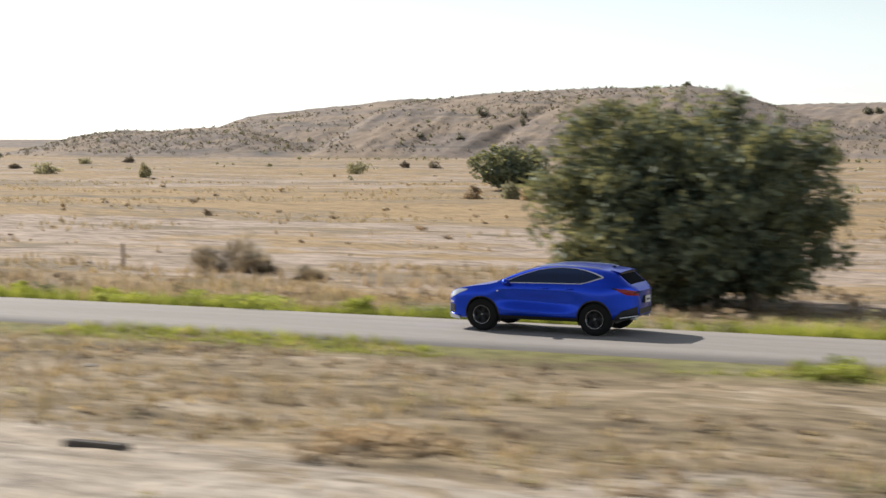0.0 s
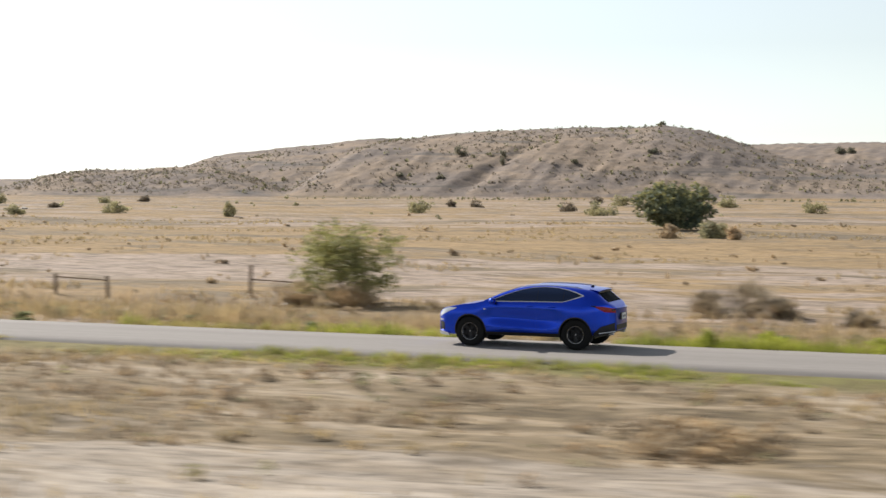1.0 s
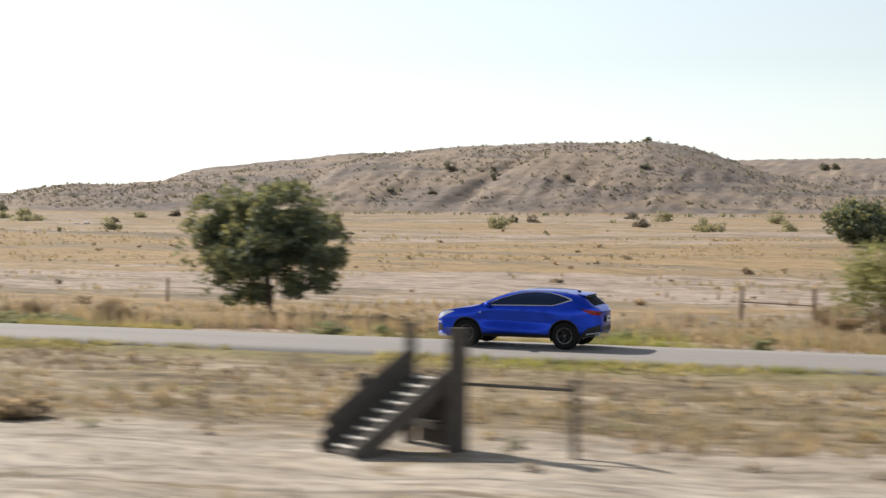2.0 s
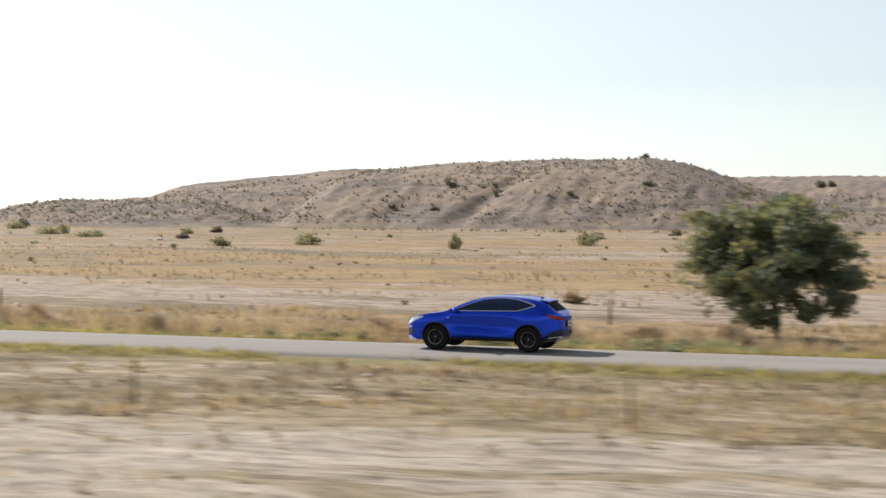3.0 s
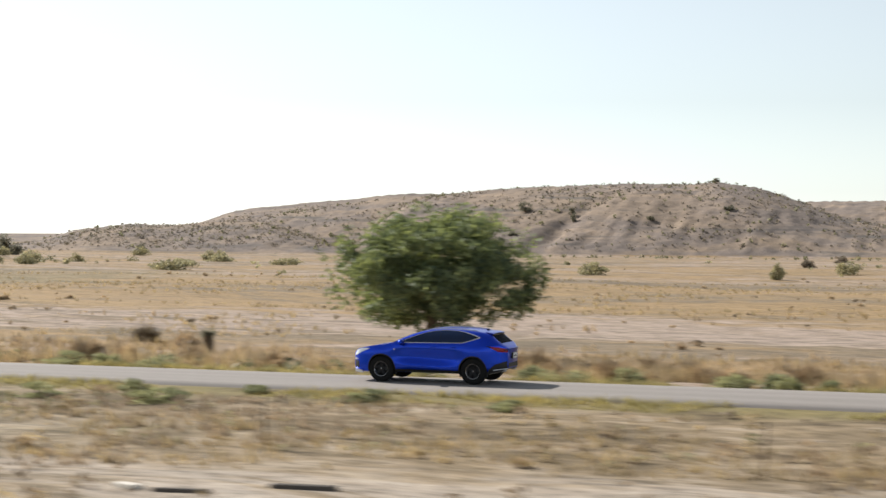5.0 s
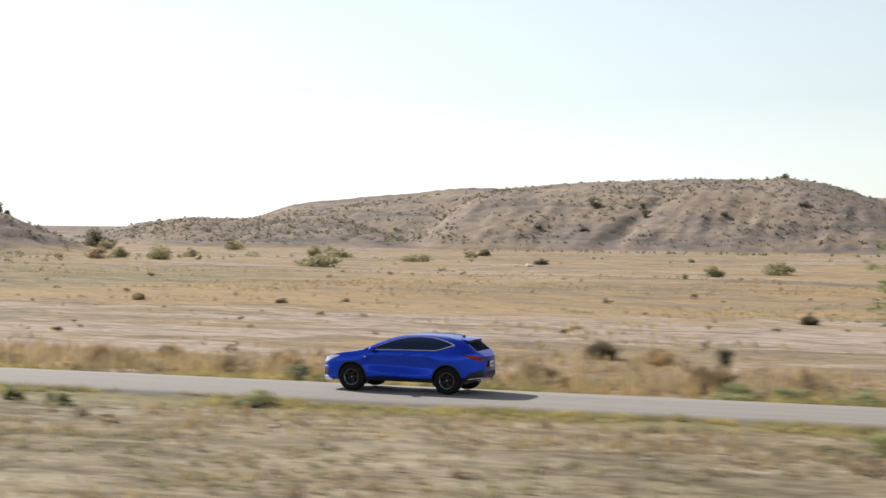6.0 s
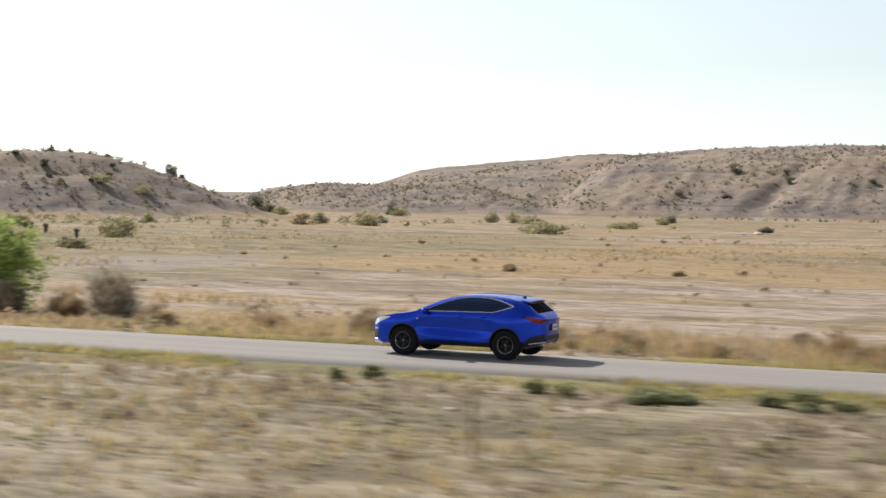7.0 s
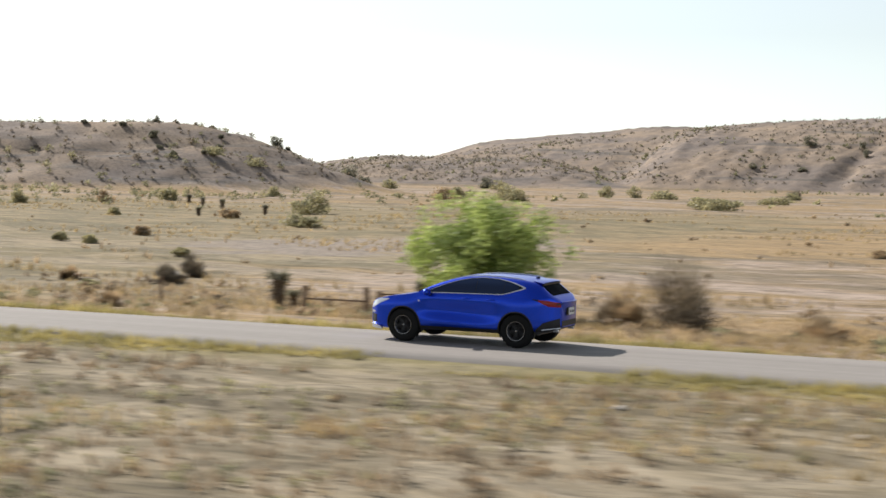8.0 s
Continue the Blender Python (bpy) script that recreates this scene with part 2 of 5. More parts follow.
MAT_TAN = leaf_material("tan_dry_weeds", (0.330, 0.250, 0.165), (0.640, 0.490, 0.330))
MAT_STRAW = leaf_material("dry_grass", (0.315, 0.235, 0.125), (0.625, 0.480, 0.275))
MAT_SAGE_FAR = leaf_material("pale_sage_foliage", (0.265, 0.245, 0.140), (0.530, 0.480, 0.295))
MAT_VERGE_PLANT = leaf_material("pale_verge_foliage", (0.225, 0.235, 0.125), (0.450, 0.450, 0.255))
MAT_VERGE_DRY = leaf_material("olive_verge_grass", (0.320, 0.268, 0.105), (0.610, 0.520, 0.240))
# brown hill twigs, paled a little to put distance haze into the colour
MAT_HILL_SCRUB = leaf_material("hill_scrub_twigs", (0.145, 0.125, 0.098), (0.330, 0.280, 0.215))
MAT_WEATHERED = leaf_material("weathered_twigs", (0.250, 0.205, 0.150), (0.520, 0.430, 0.325))
MAT_DARK_SCRUB = leaf_material("dark_scrub_foliage", (0.155, 0.148, 0.112), (0.330, 0.310, 0.230))
MAT_VERGE = leaf_material("verge_grass", (0.230, 0.265, 0.045), (0.540, 0.540, 0.145), thin_tint=(0.98, 1.0, 0.8))

# ---- the land ----
# crests as rows of x and height: the main hill, the low shoulder before its end, and the hill behind
RIDGE = [(-640, -5), (-590, 4), (-575, 11), (-560, 16), (-546, 20.5), (-534, 22.4), (-519, 23.6), (-502, 25.5), (-483, 27.3), (-465, 28.3), (-450, 30.5), (-435, 31.9), (-417, 31.9), (-397, 30.8), (-374, 32.4),
         (-356, 33.4), (-338, 34.0), (-321, 34.6), (-301, 35.2), (-281, 35.1), (-261, 34.8), (-245, 35.9), (-235, 34.6), (-222, 32.4), (-209, 28.5), (-197, 24), (-175, 16), (-144, 9), (-110, 4), (-60, -2), (0, -5)]
SHOULDER = [(-660, -5), (-625, -1), (-611, 2.5), (-602, 4.4), (-595, 6.2), (-584, 7.4), (-575, 8.4), (-562, 9.8), (-553, 9.8), (-541, 9.2), (-531, 9.4), (-521, 10.2), (-500, 11.2), (-476, 11), (-455, 5.5), (-435, -2), (-420, -5)]
BEHIND = [(-560, -5), (-430, 4), (-330, 22), (-260, 27), (-222, 28.4), (-190, 28.8), (-150, 29.3), (-60, 28), (100, 24), (400, 14), (900, 6)]


def smoothstep(lo, hi, v):
    t = np.clip((v - lo) / (hi - lo), 0, 1)
    return t * t * (3 - 2 * t)


def wave_noise(x, y, seed, count=14, size=1.0):
    """Smooth noise as a sum of sines, about -1 to 1."""
    r = np.random.RandomState(seed)
    out = np.zeros_like(x)
    for k in range(count):
        w = 2 * math.pi / (size * (0.45 + 1.3 * r.rand()))
        a = r.rand() * 6.283
        out = out + np.sin(w * (x * math.cos(a) + y * math.sin(a)) + r.rand() * 6.283)
    return out / math.sqrt(count)


def land_height(x, y):
    x, y = np.asarray(x, float), np.asarray(y, float)
    off = np.maximum(y - 1.25, -3.6 - y)
    z = -0.05 - 0.10 * smoothstep(0.0, 1.2, off)
    z = z - 0.75 * smoothstep(1.5, 15.0, y) - 1.3 * smoothstep(70, 400, y)
    away = smoothstep(0.3, 3.0, off)
    z = z + away * (0.05 * wave_noise(x, y, 3, 14, 5.0) + 0.03 * wave_noise(x, y, 4, 14, 1.6))
    z = z + smoothstep(25, 90, y) * (1 - 0.7 * smoothstep(380, 640, y)) * 0.25 * wave_noise(x, y, 5, 12, 60.0)
    z = z - 2.9 * smoothstep(380, 715, y)
    # ravines and spurs run down the faces
    ravine = np.abs(wave_noise(x, y * 0.30, 11, 16, 62.0))
    rill = np.abs(wave_noise(x, y * 0.35, 12, 16, 24.0))
    fine = np.abs(wave_noise(x, y * 0.6, 13, 16, 11.0))
    spur = 3.4 * (0.7 - ravine) + 2.2 * (0.7 - rill) + 1.4 * (0.7 - fine)
    spur = spur + 5 * np.exp(-((x + 268 + 0.2 * (y - 780)) / 13) ** 2) - 6 * np.exp(-((x + 297 - 0.15 * (y - 775)) / 6) ** 2)
    face = ((0, 0.0), (24, 0.20), (50, 0.42), (90, 0.70), (130, 0.845), (190, 1.0))
    # main hill
    fan = -60 + (x + 60) * (940 / np.clip(y + 40, 600, 1300))
    top = np.interp(fan, [p[0] for p in RIDGE], [p[1] for p in RIDGE])
    foot = 712 + 68 * smoothstep(-385, -440, x)
    d = y - foot
    d = d + spur * smoothstep(-14, 25, d) * (1 - smoothstep(105, 175, d))
    main = (top + 5) * np.interp(d, [p[0] for p in face], [p[1] for p in face]) * (1 - 0.6 * smoothstep(930, 1500, y))
    # low shoulder before its end
    fan = -60 + (x + 60) * (830 / np.clip(y + 40, 600, 1000))
    top = np.interp(fan, [p[0] for p in SHOULDER], [p[1] for p in SHOULDER])
    d = y - 664
    d = d + 1.2 * spur * smoothstep(-14, 25, d) * (1 - smoothstep(80, 124, d))
    shoulder = (top + 5) * np.interp(d * 1.5, [p[0] for p in face], [p[1] for p in face]) * (1 - smoothstep(798, 880, y))
    # hill behind, and the flat far rim
    fan = -60 + (x + 60) * (1120 / np.clip(y + 40, 700, 1500))
    top = np.interp(fan, [p[0] for p in BEHIND], [p[1] for p in BEHIND])
    d = (y - 830) * 0.78
    d = d + 1.2 * spur * smoothstep(-14, 25, d) * (1 - smoothstep(105, 175, d))
    behind = (top + 5) * np.interp(d, [p[0] for p in face], [p[1] for p in face]) * (1 - 0.6 * smoothstep(1100, 1700, y))
    rim = (7.0 + 2.0 * smoothstep(-1090, -1170, x)) * smoothstep(1350, 1560, y) * smoothstep(-700, -900, x) + 12 * smoothstep(1400, 1800, y) * smoothstep(-300, 200, x)
    hills = np.maximum(np.maximum(main, shoulder), np.maximum(behind, rim))
    rough = 0.35 * wave_noise(x, y, 18, 14, 7.0) * smoothstep(1.0, 5.0, hills)
    z = z + hills + rough
    # nearer hill
    ax, ay, bx, by = -373.0, 267.0, -640.0, 258.0
    k = np.clip(((x - ax) * (bx - ax) + (y - ay) * (by - ay)) / ((bx - ax) ** 2 + (by - ay) ** 2), 0, 1)
    across = y - ay - k * (by - ay)
    d = np.hypot(x - ax - k * (bx - ax), across * np.where(across > 0, 1.2, 1.0))
    side = smoothstep(8, 30, d) * (1 - smoothstep(58, 76, d))
    d = d + side * (2.5 * wave_noise(x, y, 15, 12, 34.0) + 2.4 * np.abs(wave_noise(x, y, 16, 12, 21.0)) + 0.9 * np.abs(wave_noise(x, y, 17, 14, 9.0)) - 2.2)
    z = z + 13.6 * (1 - smoothstep(17, 73, d)) + 0.22 * side * wave_noise(x, y, 19, 14, 3.6)
    return z


def axis_lines(*stretches):
    out = []
    for a, b, step in stretches:
        out += list(np.arange(a, b, step))
    return np.array(out)


def grid_mesh(name, xs, ys, mat, height):
    X, Y = np.meshgrid(xs, ys, indexing="ij")
    Z = height(X, Y)
    n, k = X.shape
    v = np.stack([X, Y, Z], -1).reshape(-1, 3)
    i = np.arange(n * k).reshape(n, k)
    f = np.stack([i[:-1, :-1], i[1:, :-1], i[1:, 1:], i[:-1, 1:]], -1).reshape(-1, 4)
    me = bpy.data.meshes.new(name)
    me.from_pydata(v.tolist(), [], f.tolist())
    me.materials.append(mat)
    me.polygons.foreach_set("use_smooth", np.ones(len(me.polygons), dtype=bool))
    return new(name, me)


xs = axis_lines((-4800, -1200, 200), (-1200, -660, 12), (-660, -420, 2.5), (-420, -310, 2.0), (-310, 60, 1.8), (60, 300, 8), (300, 4801, 250))
ys = axis_lines((-4000, -70, 170), (-70, -26, 2), (-26, -4, 0.55), (-4, 2.5, 0.25), (2.5, 30, 0.6), (30, 100, 2.5), (100, 180, 5), (180, 320, 2.5), (320, 400, 8), (400, 640, 20),
                (640, 830, 2.2), (830, 960, 5), (960, 1080, 10), (1080, 1700, 40), (1700, 4801, 250))
ground = tagged(grid_mesh("ground", xs, ys, MAT_GROUND, land_height), "dry sandy desert plain with straw-coloured patches and stony hills", "ground", kind="structure")


def part(name, bm, mat, parent=None, label="", smooth=False):
    me = bpy.data.meshes.new(name)
    bm.to_mesh(me)
    bm.free()
    me.materials.append(mat)
    if smooth:
        me.polygons.foreach_set("use_smooth", np.ones(len(me.polygons), dtype=bool))
        me.set_sharp_from_angle(angle=radians(42))
    ob = new(name, me)
    if parent is not None:
        ob.parent = parent
    return tagged(ob, label)


def road_height(x, y):
    edge = np.minimum(y - ROAD_NEAR, ROAD_FAR - y)
    return 0.03 * smoothstep(0, 2, edge) - 0.16 * (edge < 0.02)


ROAD_NEAR, ROAD_FAR = -3.55, 1.15
rx = axis_lines((-3000, -300, 60), (-300, 120, 2.0), (120, 3001, 60))
ry = np.array([ROAD_NEAR - 0.05, ROAD_NEAR, ROAD_NEAR + 0.05, -2.6, -1.2, 0.2, ROAD_FAR - 0.05, ROAD_FAR, ROAD_FAR + 0.05])


road = tagged(grid_mesh("road", rx, ry, MAT_ROAD, road_height), "narrow sun-bleached grey asphalt road with ragged edges", "road", kind="structure")

# ---- the car: it drives towards -x, its wheels' middle over its origin ----
CAR_ROWS = [(0.0, 4.87), (0.5, -6.15), (1.0, -17.32), (2.5, -51.12), (3.0, -62.15), (3.5, -73.19), (4.0, -84.20), (4.5, -95.13),
            (5.0, -105.96), (6.5, -138.51), (7.0, -149.19), (7.5, -159.61), (8.0, -169.90)]
WHEEL_AT, WHEEL_R = 1.345, 0.37


def paint_material():
    m = material("metallic_blue_paint", (0.009, 0.032, 0.44), 0.30, 0.85, 0.3)
    b = bsdf(m)
    b.inputs["Coat Weight"].default_value = 0.45
    b.inputs["Coat Roughness"].default_value = 0.05
    flake = node(m, "ShaderNodeTexNoise", Scale=260.0, Detail=2.0)
    link(m, ramp(m, flake.outputs["Fac"], (0.3, (0.003, 0.040, 0.50)), (0.7, (0.006, 0.062, 0.68))), b.inputs["Base Color"])
    return m


MAT_PAINT = paint_material()
MAT_GLASS = material("tinted_glass", (0.010, 0.020, 0.055), 0.05, 0.0, 0.26)
MAT_REAR_GLASS = material("dark_rear_glass", (0.004, 0.005, 0.008), 0.22, 0.0, 0.02)
bsdf(MAT_REAR_GLASS).inputs["IOR"].default_value = 1.12
MAT_BLACK = material("black_plastic", (0.012, 0.012, 0.014), 0.55)
MAT_GLOSS = material("gloss_black", (0.006, 0.006, 0.008), 0.35, 0.0, 0.3)
MAT_CHROME = material("satin_chrome", (0.74, 0.76, 0.80), 0.25, 0.45)
MAT_TYRE = material("tyre_rubber", (0.009, 0.009, 0.009), 0.85, 0.0, 0.2)
MAT_RIM = material("dark_alloy", (0.012, 0.012, 0.014), 0.4, 0.3)
MAT_LIP = material("machined_alloy", (0.22, 0.22, 0.235), 0.22, 0.9)
MAT_RED = material("red_lens", (0.24, 0.006, 0.008), 0.2, 0.0, 0.3)
MAT_LAMP = material("clear_lens", (0.56, 0.58, 0.62), 0.08, 0.3)
MAT_PLATE = material("pale_plate", (0.62, 0.63, 0.65), 0.5)
MAT_GREY = material("dark_grey_trim", (0.022, 0.022, 0.026), 0.55, 0.0, 0.3)

TOP = [(-2.33, 0.92), (-2.32, 1.03), (-2.28, 1.09), (-2.17, 1.13), (-2.0, 1.26), (-1.86, 1.38), (-1.80, 1.44), (-1.7, 1.470), (-1.4, 1.52), (-1.0, 1.555), (-0.5, 1.567),
       (-0.1, 1.55), (0.2, 1.50), (0.49, 1.40), (0.75, 1.27), (1.0, 1.13), (1.24, 1.075), (1.6, 1.03), (1.86, 0.985), (2.1, 0.94), (2.25, 0.89), (2.33, 0.80)]
WIDE = [(-2.33, 0.40), (-2.29, 0.53), (-2.22, 0.655), (-2.1, 0.765), (-1.9, 0.862), (-1.7, 0.908), (-1.5, 0.93), (-1.0, 0.925), (0.0, 0.905), (0.9, 0.92), (1.4, 0.93), (1.8, 0.915), (2.05, 0.875), (2.2, 0.82), (2.33, 0.70)]
LOW = [(-2.33, 0.46), (-1.9, 0.36), (-1.2, 0.285), (1.2, 0.275), (1.9, 0.26), (2.33, 0.28)]


def table(rows, u):
    return float(np.interp(u, [r[0] for r in rows], [r[1] for r in rows]))


def soft_table(rows, u, w=0.05):
    return sum(table(rows, u + d * w) * k for d, k in ((-2, 1), (-1, 2), (0, 3), (1, 2), (2, 1))) / 9.0


def section(u, count=34):
    """Half a cross-section at u, from under the middle round the side to the top: rows of y, z."""
    w, lo, top = soft_table(WIDE, u), soft_table(LOW, u), soft_table(TOP, u)
    belt = min(1.13, top - 0.035)
    belt = max(belt, lo + 0.25)
    g = max(top - belt, 0.02)
    door = math.exp(-(u / 0.85) ** 4)
    flare = math.exp(-((abs(u) - WHEEL_AT) / 0.42) ** 2)
    roof = max(w * 0.955 - 0.50 * g, 0.3) * (1 - 0.16 * float(smoothstep(1.2, 1.9, -u)))
    # a low bulge that fades towards the rear, under a hollow that falls with it
    ahead = min(max((u + 0.85) / 1.7, 0.0), 1.0)
    h = belt - lo
    pts = [(0, lo), (w * 0.80, lo), (w * 0.955, lo + 0.05), (w + 0.012 * flare + (0.004 + 0.056 * ahead) * door, lo + h * (0.26 - 0.06 * door + 0.08 * ahead * door)),
           (w + 0.025 * flare - 0.085 * door, lo + h * (0.5 - 0.05 * door + 0.08 * ahead * door)), (w + 0.022 * flare + 0.004 * door, lo + h * 0.80), (w * 0.985, belt - 0.05), (w * 0.955, belt),
           (0.55 * w * 0.955 + 0.45 * roof + 0.035 * min(1, g), belt + g * 0.5), (roof, top - 0.13 * min(g, 0.4)), (roof * 0.72, top - 0.025 * min(1, g / 0.3)), (0, top)]
    p = np.array(pts)
    seg = np.linspace(0, len(p) - 1, count)
    out = []
    for s in seg:
        i = min(int(s), len(p) - 2)
        t = s - i
        p0, p1, p2, p3 = p[max(i - 1, 0)], p[i], p[i + 1], p[min(i + 2, len(p) - 1)]
        c = 0.5 * (2 * p1 + (p2 - p0) * t + (2 * p0 - 5 * p1 + 4 * p2 - p3) * t * t + (3 * p1 - p0 - 3 * p2 + p3) * t ** 3)
        lin = p1 + (p2 - p1) * t
        out.append(0.75 * c + 0.25 * lin)
    return np.array(out)


def side_y(u, z):
    s = section(u)
    k = len(s) // 8
    side = s[k:-4]
    order = np.argsort(side[:, 1])
    return float(np.interp(z, side[order, 1], side[order, 0]))


def car_body():
    bm = bmesh.new()
    us = np.concatenate([np.linspace(-2.33, -1.8, 16), np.linspace(-1.72, 1.8, 46), np.linspace(1.86, 2.33, 13)])
    rings = []
    for u in us:
        s = section(u)
        ring = [bm.verts.new((-u, -y, z)) for y, z in s]
        ring += [bm.verts.new((-u, y, z)) for y, z in s[-2:0:-1]]
        rings.append(ring)
    n = len(rings[0])
    for a, b in zip(rings, rings[1:]):
        for i in range(n):
            bm.faces.new((a[i], a[(i + 1) % n], b[(i + 1) % n], b[i]))
    bm.faces.new(rings[0][::-1])
    bm.faces.new(rings[-1])
    bmesh.ops.recalc_face_normals(bm, faces=bm.faces)
    me = bpy.data.meshes.new("body")
    bm.to_mesh(me)
    bm.free()
    raw = new("raw", me)
    cut = bmesh.new()
    for u in (WHEEL_AT, -WHEEL_AT):
        for sgn in (-1, 1):
            bmesh.ops.create_cone(cut, cap_ends=True, segments=40, radius1=0.425, radius2=0.425, depth=0.6, matrix=pose(-u, sgn * 0.93, WHEEL_R, 90, 0, 0))
    cme = bpy.data.meshes.new("cut")
    cut.to_mesh(cme)
    cut.free()
    cutter = new("cutter", cme)
    mod = raw.modifiers.new("arches", "BOOLEAN")
    mod.operation, mod.object, mod.solver = "DIFFERENCE", cutter, "EXACT"
    dg = bpy.context.evaluated_depsgraph_get()
    done = bpy.data.meshes.new_from_object(raw.evaluated_get(dg))
    bpy.data.objects.remove(raw)
    bpy.data.objects.remove(cutter)
    done.materials.clear()
    done.materials.append(MAT_PAINT)
    done.polygons.foreach_set("use_smooth", np.ones(len(done.polygons), dtype=bool))
    done.set_sharp_from_angle(angle=radians(38))
    done.name = "body"
    return new("body", done)


def side_patch(u0, u1, low, high, sgn, out, nu=18, nz=6):
    """A thin curved panel on the car's side between two curves of u; sgn -1 is the side of the driver."""
    bm = bmesh.new()
    grid = []
    for u in np.linspace(u0, u1, nu):
        zl, zh = table(low, u), table(high, u)
        grid.append([bm.verts.new((-u, sgn * (side_y(u, z) + out), z)) for z in np.linspace(zl, zh, nz)])
    for a, b in zip(grid, grid[1:]):
        for i in range(nz - 1):
            bm.faces.new((a[i], b[i], b[i + 1], a[i + 1]))
    edge = [e for e in bm.edges if e.is_boundary]
    made = bmesh.ops.extrude_edge_only(bm, edges=edge)
    for v in made["geom"]:
        if isinstance(v, bmesh.types.BMVert):
            v.co.y -= sgn * (out + 0.012)
    bmesh.ops.recalc_face_normals(bm, faces=bm.faces)
    return bm


def box(bm, x, y, z, sx, sy, sz, bevel=0.0, turn=None):
    m = Matrix.Translation((x, y, z)) @ (turn or Matrix()) @ Matrix.Diagonal((sx, sy, sz, 1))
    made = bmesh.ops.create_cube(bm, size=1, matrix=m)
    if bevel:
        edges = {e for v in made["verts"] for e in v.link_edges}
        bmesh.ops.bevel(bm, geom=list(edges), offset=bevel, segments=2, affect="EDGES")
    return bm


def tube(bm, points, radius, sides=6):
    rings = []
    for i, p in enumerate(points):
        a, b = Vector(points[max(i - 1, 0)]), Vector(points[min(i + 1, len(points) - 1)])
        q = (b - a).to_track_quat("Z", "Y")
        r = radius[i] if isinstance(radius, (list, tuple)) else radius
        rings.append([bm.verts.new(Vector(p) + q @ Vector((r * math.cos(k * 2 * math.pi / sides), r * math.sin(k * 2 * math.pi / sides), 0))) for k in range(sides)])
    for a, b in zip(rings, rings[1:]):
        for k in range(sides):
            bm.faces.new((a[k], a[(k + 1) % sides], b[(k + 1) % sides], b[k]))
    bm.faces.new(rings[0][::-1])
    bm.faces.new(rings[-1])
    return bm


def lathe(bm, profile, sides=36):
    """Turn rows of radius and y about the y axis."""
    rings = []
    for r, y in profile:
        rings.append([bm.verts.new((r * math.cos(k * 2 * math.pi / sides), y, r * math.sin(k * 2 * math.pi / sides))) for k in range(sides)])
    for a, b in zip(rings, rings[1:]):
        for k in range(sides):
            bm.faces.new((a[k], a[(k + 1) % sides], b[(k + 1) % sides], b[k]))
    return bm


def make_wheel(parent):
    wheel = new("wheel")
    wheel.parent = parent
    tagged(wheel, "black tyre on a dark alloy rim")
    bm = lathe(bmesh.new(), [(0.205, 0.10), (0.225, 0.118), (0.30, 0.124), (0.345, 0.115), (0.365, 0.095), (0.37, 0.05), (0.37, -0.05), (0.365, -0.095), (0.345, -0.115),
                             (0.30, -0.124), (0.225, -0.118), (0.205, -0.10), (0.205, 0.10)])
    bmesh.ops.recalc_face_normals(bm, faces=bm.faces)
    part("tyre", bm, MAT_TYRE, wheel, smooth=True)
    bm = lathe(bmesh.new(), [(0.198, -0.104), (0.194, -0.06), (0.188, 0.0), (0.188, 0.06), (0.206, 0.10), (0.206, -0.08), (0.204, -0.106)])
    bmesh.ops.recalc_face_normals(bm, faces=bm.faces)
    part("rim", bm, MAT_LIP, wheel, "machined alloy rim barrel", smooth=True)
    bm = lathe(bmesh.new(), [(0.214, -0.112), (0.210, -0.128), (0.200, -0.127), (0.168, -0.088), (0.160, -0.060), (0.188, -0.05)])
    part("rim_lip", bm, MAT_LIP, wheel, "machined rim lip", smooth=True)
    bm = lathe(bmesh.new(), [(0.0, 0.05), (0.19, 0.05), (0.19, 0.06), (0.0, 0.06)], 24)
    part("back_plate", bm, MAT_TYRE, wheel)
    bm = lathe(bmesh.new(), [(0.0, -0.095), (0.03, -0.095), (0.045, -0.08), (0.055, -0.03), (0.055, 0.03)], 20)
    part("hub", bm, MAT_RIM, wheel, smooth=True)
    bm = lathe(bmesh.new(), [(0.0, -0.103), (0.02, -0.101), (0.026, -0.094)], 16)
    part("hub_cap", bm, MAT_LIP, wheel, "bright hub cap", smooth=True)
    for k in range(5):
        bm = bmesh.new()
        for d in (-0.13, 0.13):
            a, b = k * 2 * math.pi / 5 + d * 1.6, k * 2 * math.pi / 5 + d
            tube(bm, [(0.04 * math.cos(a), -0.075, 0.04 * math.sin(a)), (0.14 * math.cos(b), -0.09, 0.14 * math.sin(b)), (0.196 * math.cos(b), -0.118, 0.196 * math.sin(b))],
                 [0.024, 0.022, 0.024], 6)
        part("spoke", bm, MAT_RIM, wheel)
    bm = lathe(bmesh.new(), [(0.03, 0.0), (0.16, 0.0), (0.16, 0.02), (0.03, 0.02)], 24)
    part("brake_disc", bm, MAT_GREY, wheel)
    return wheel


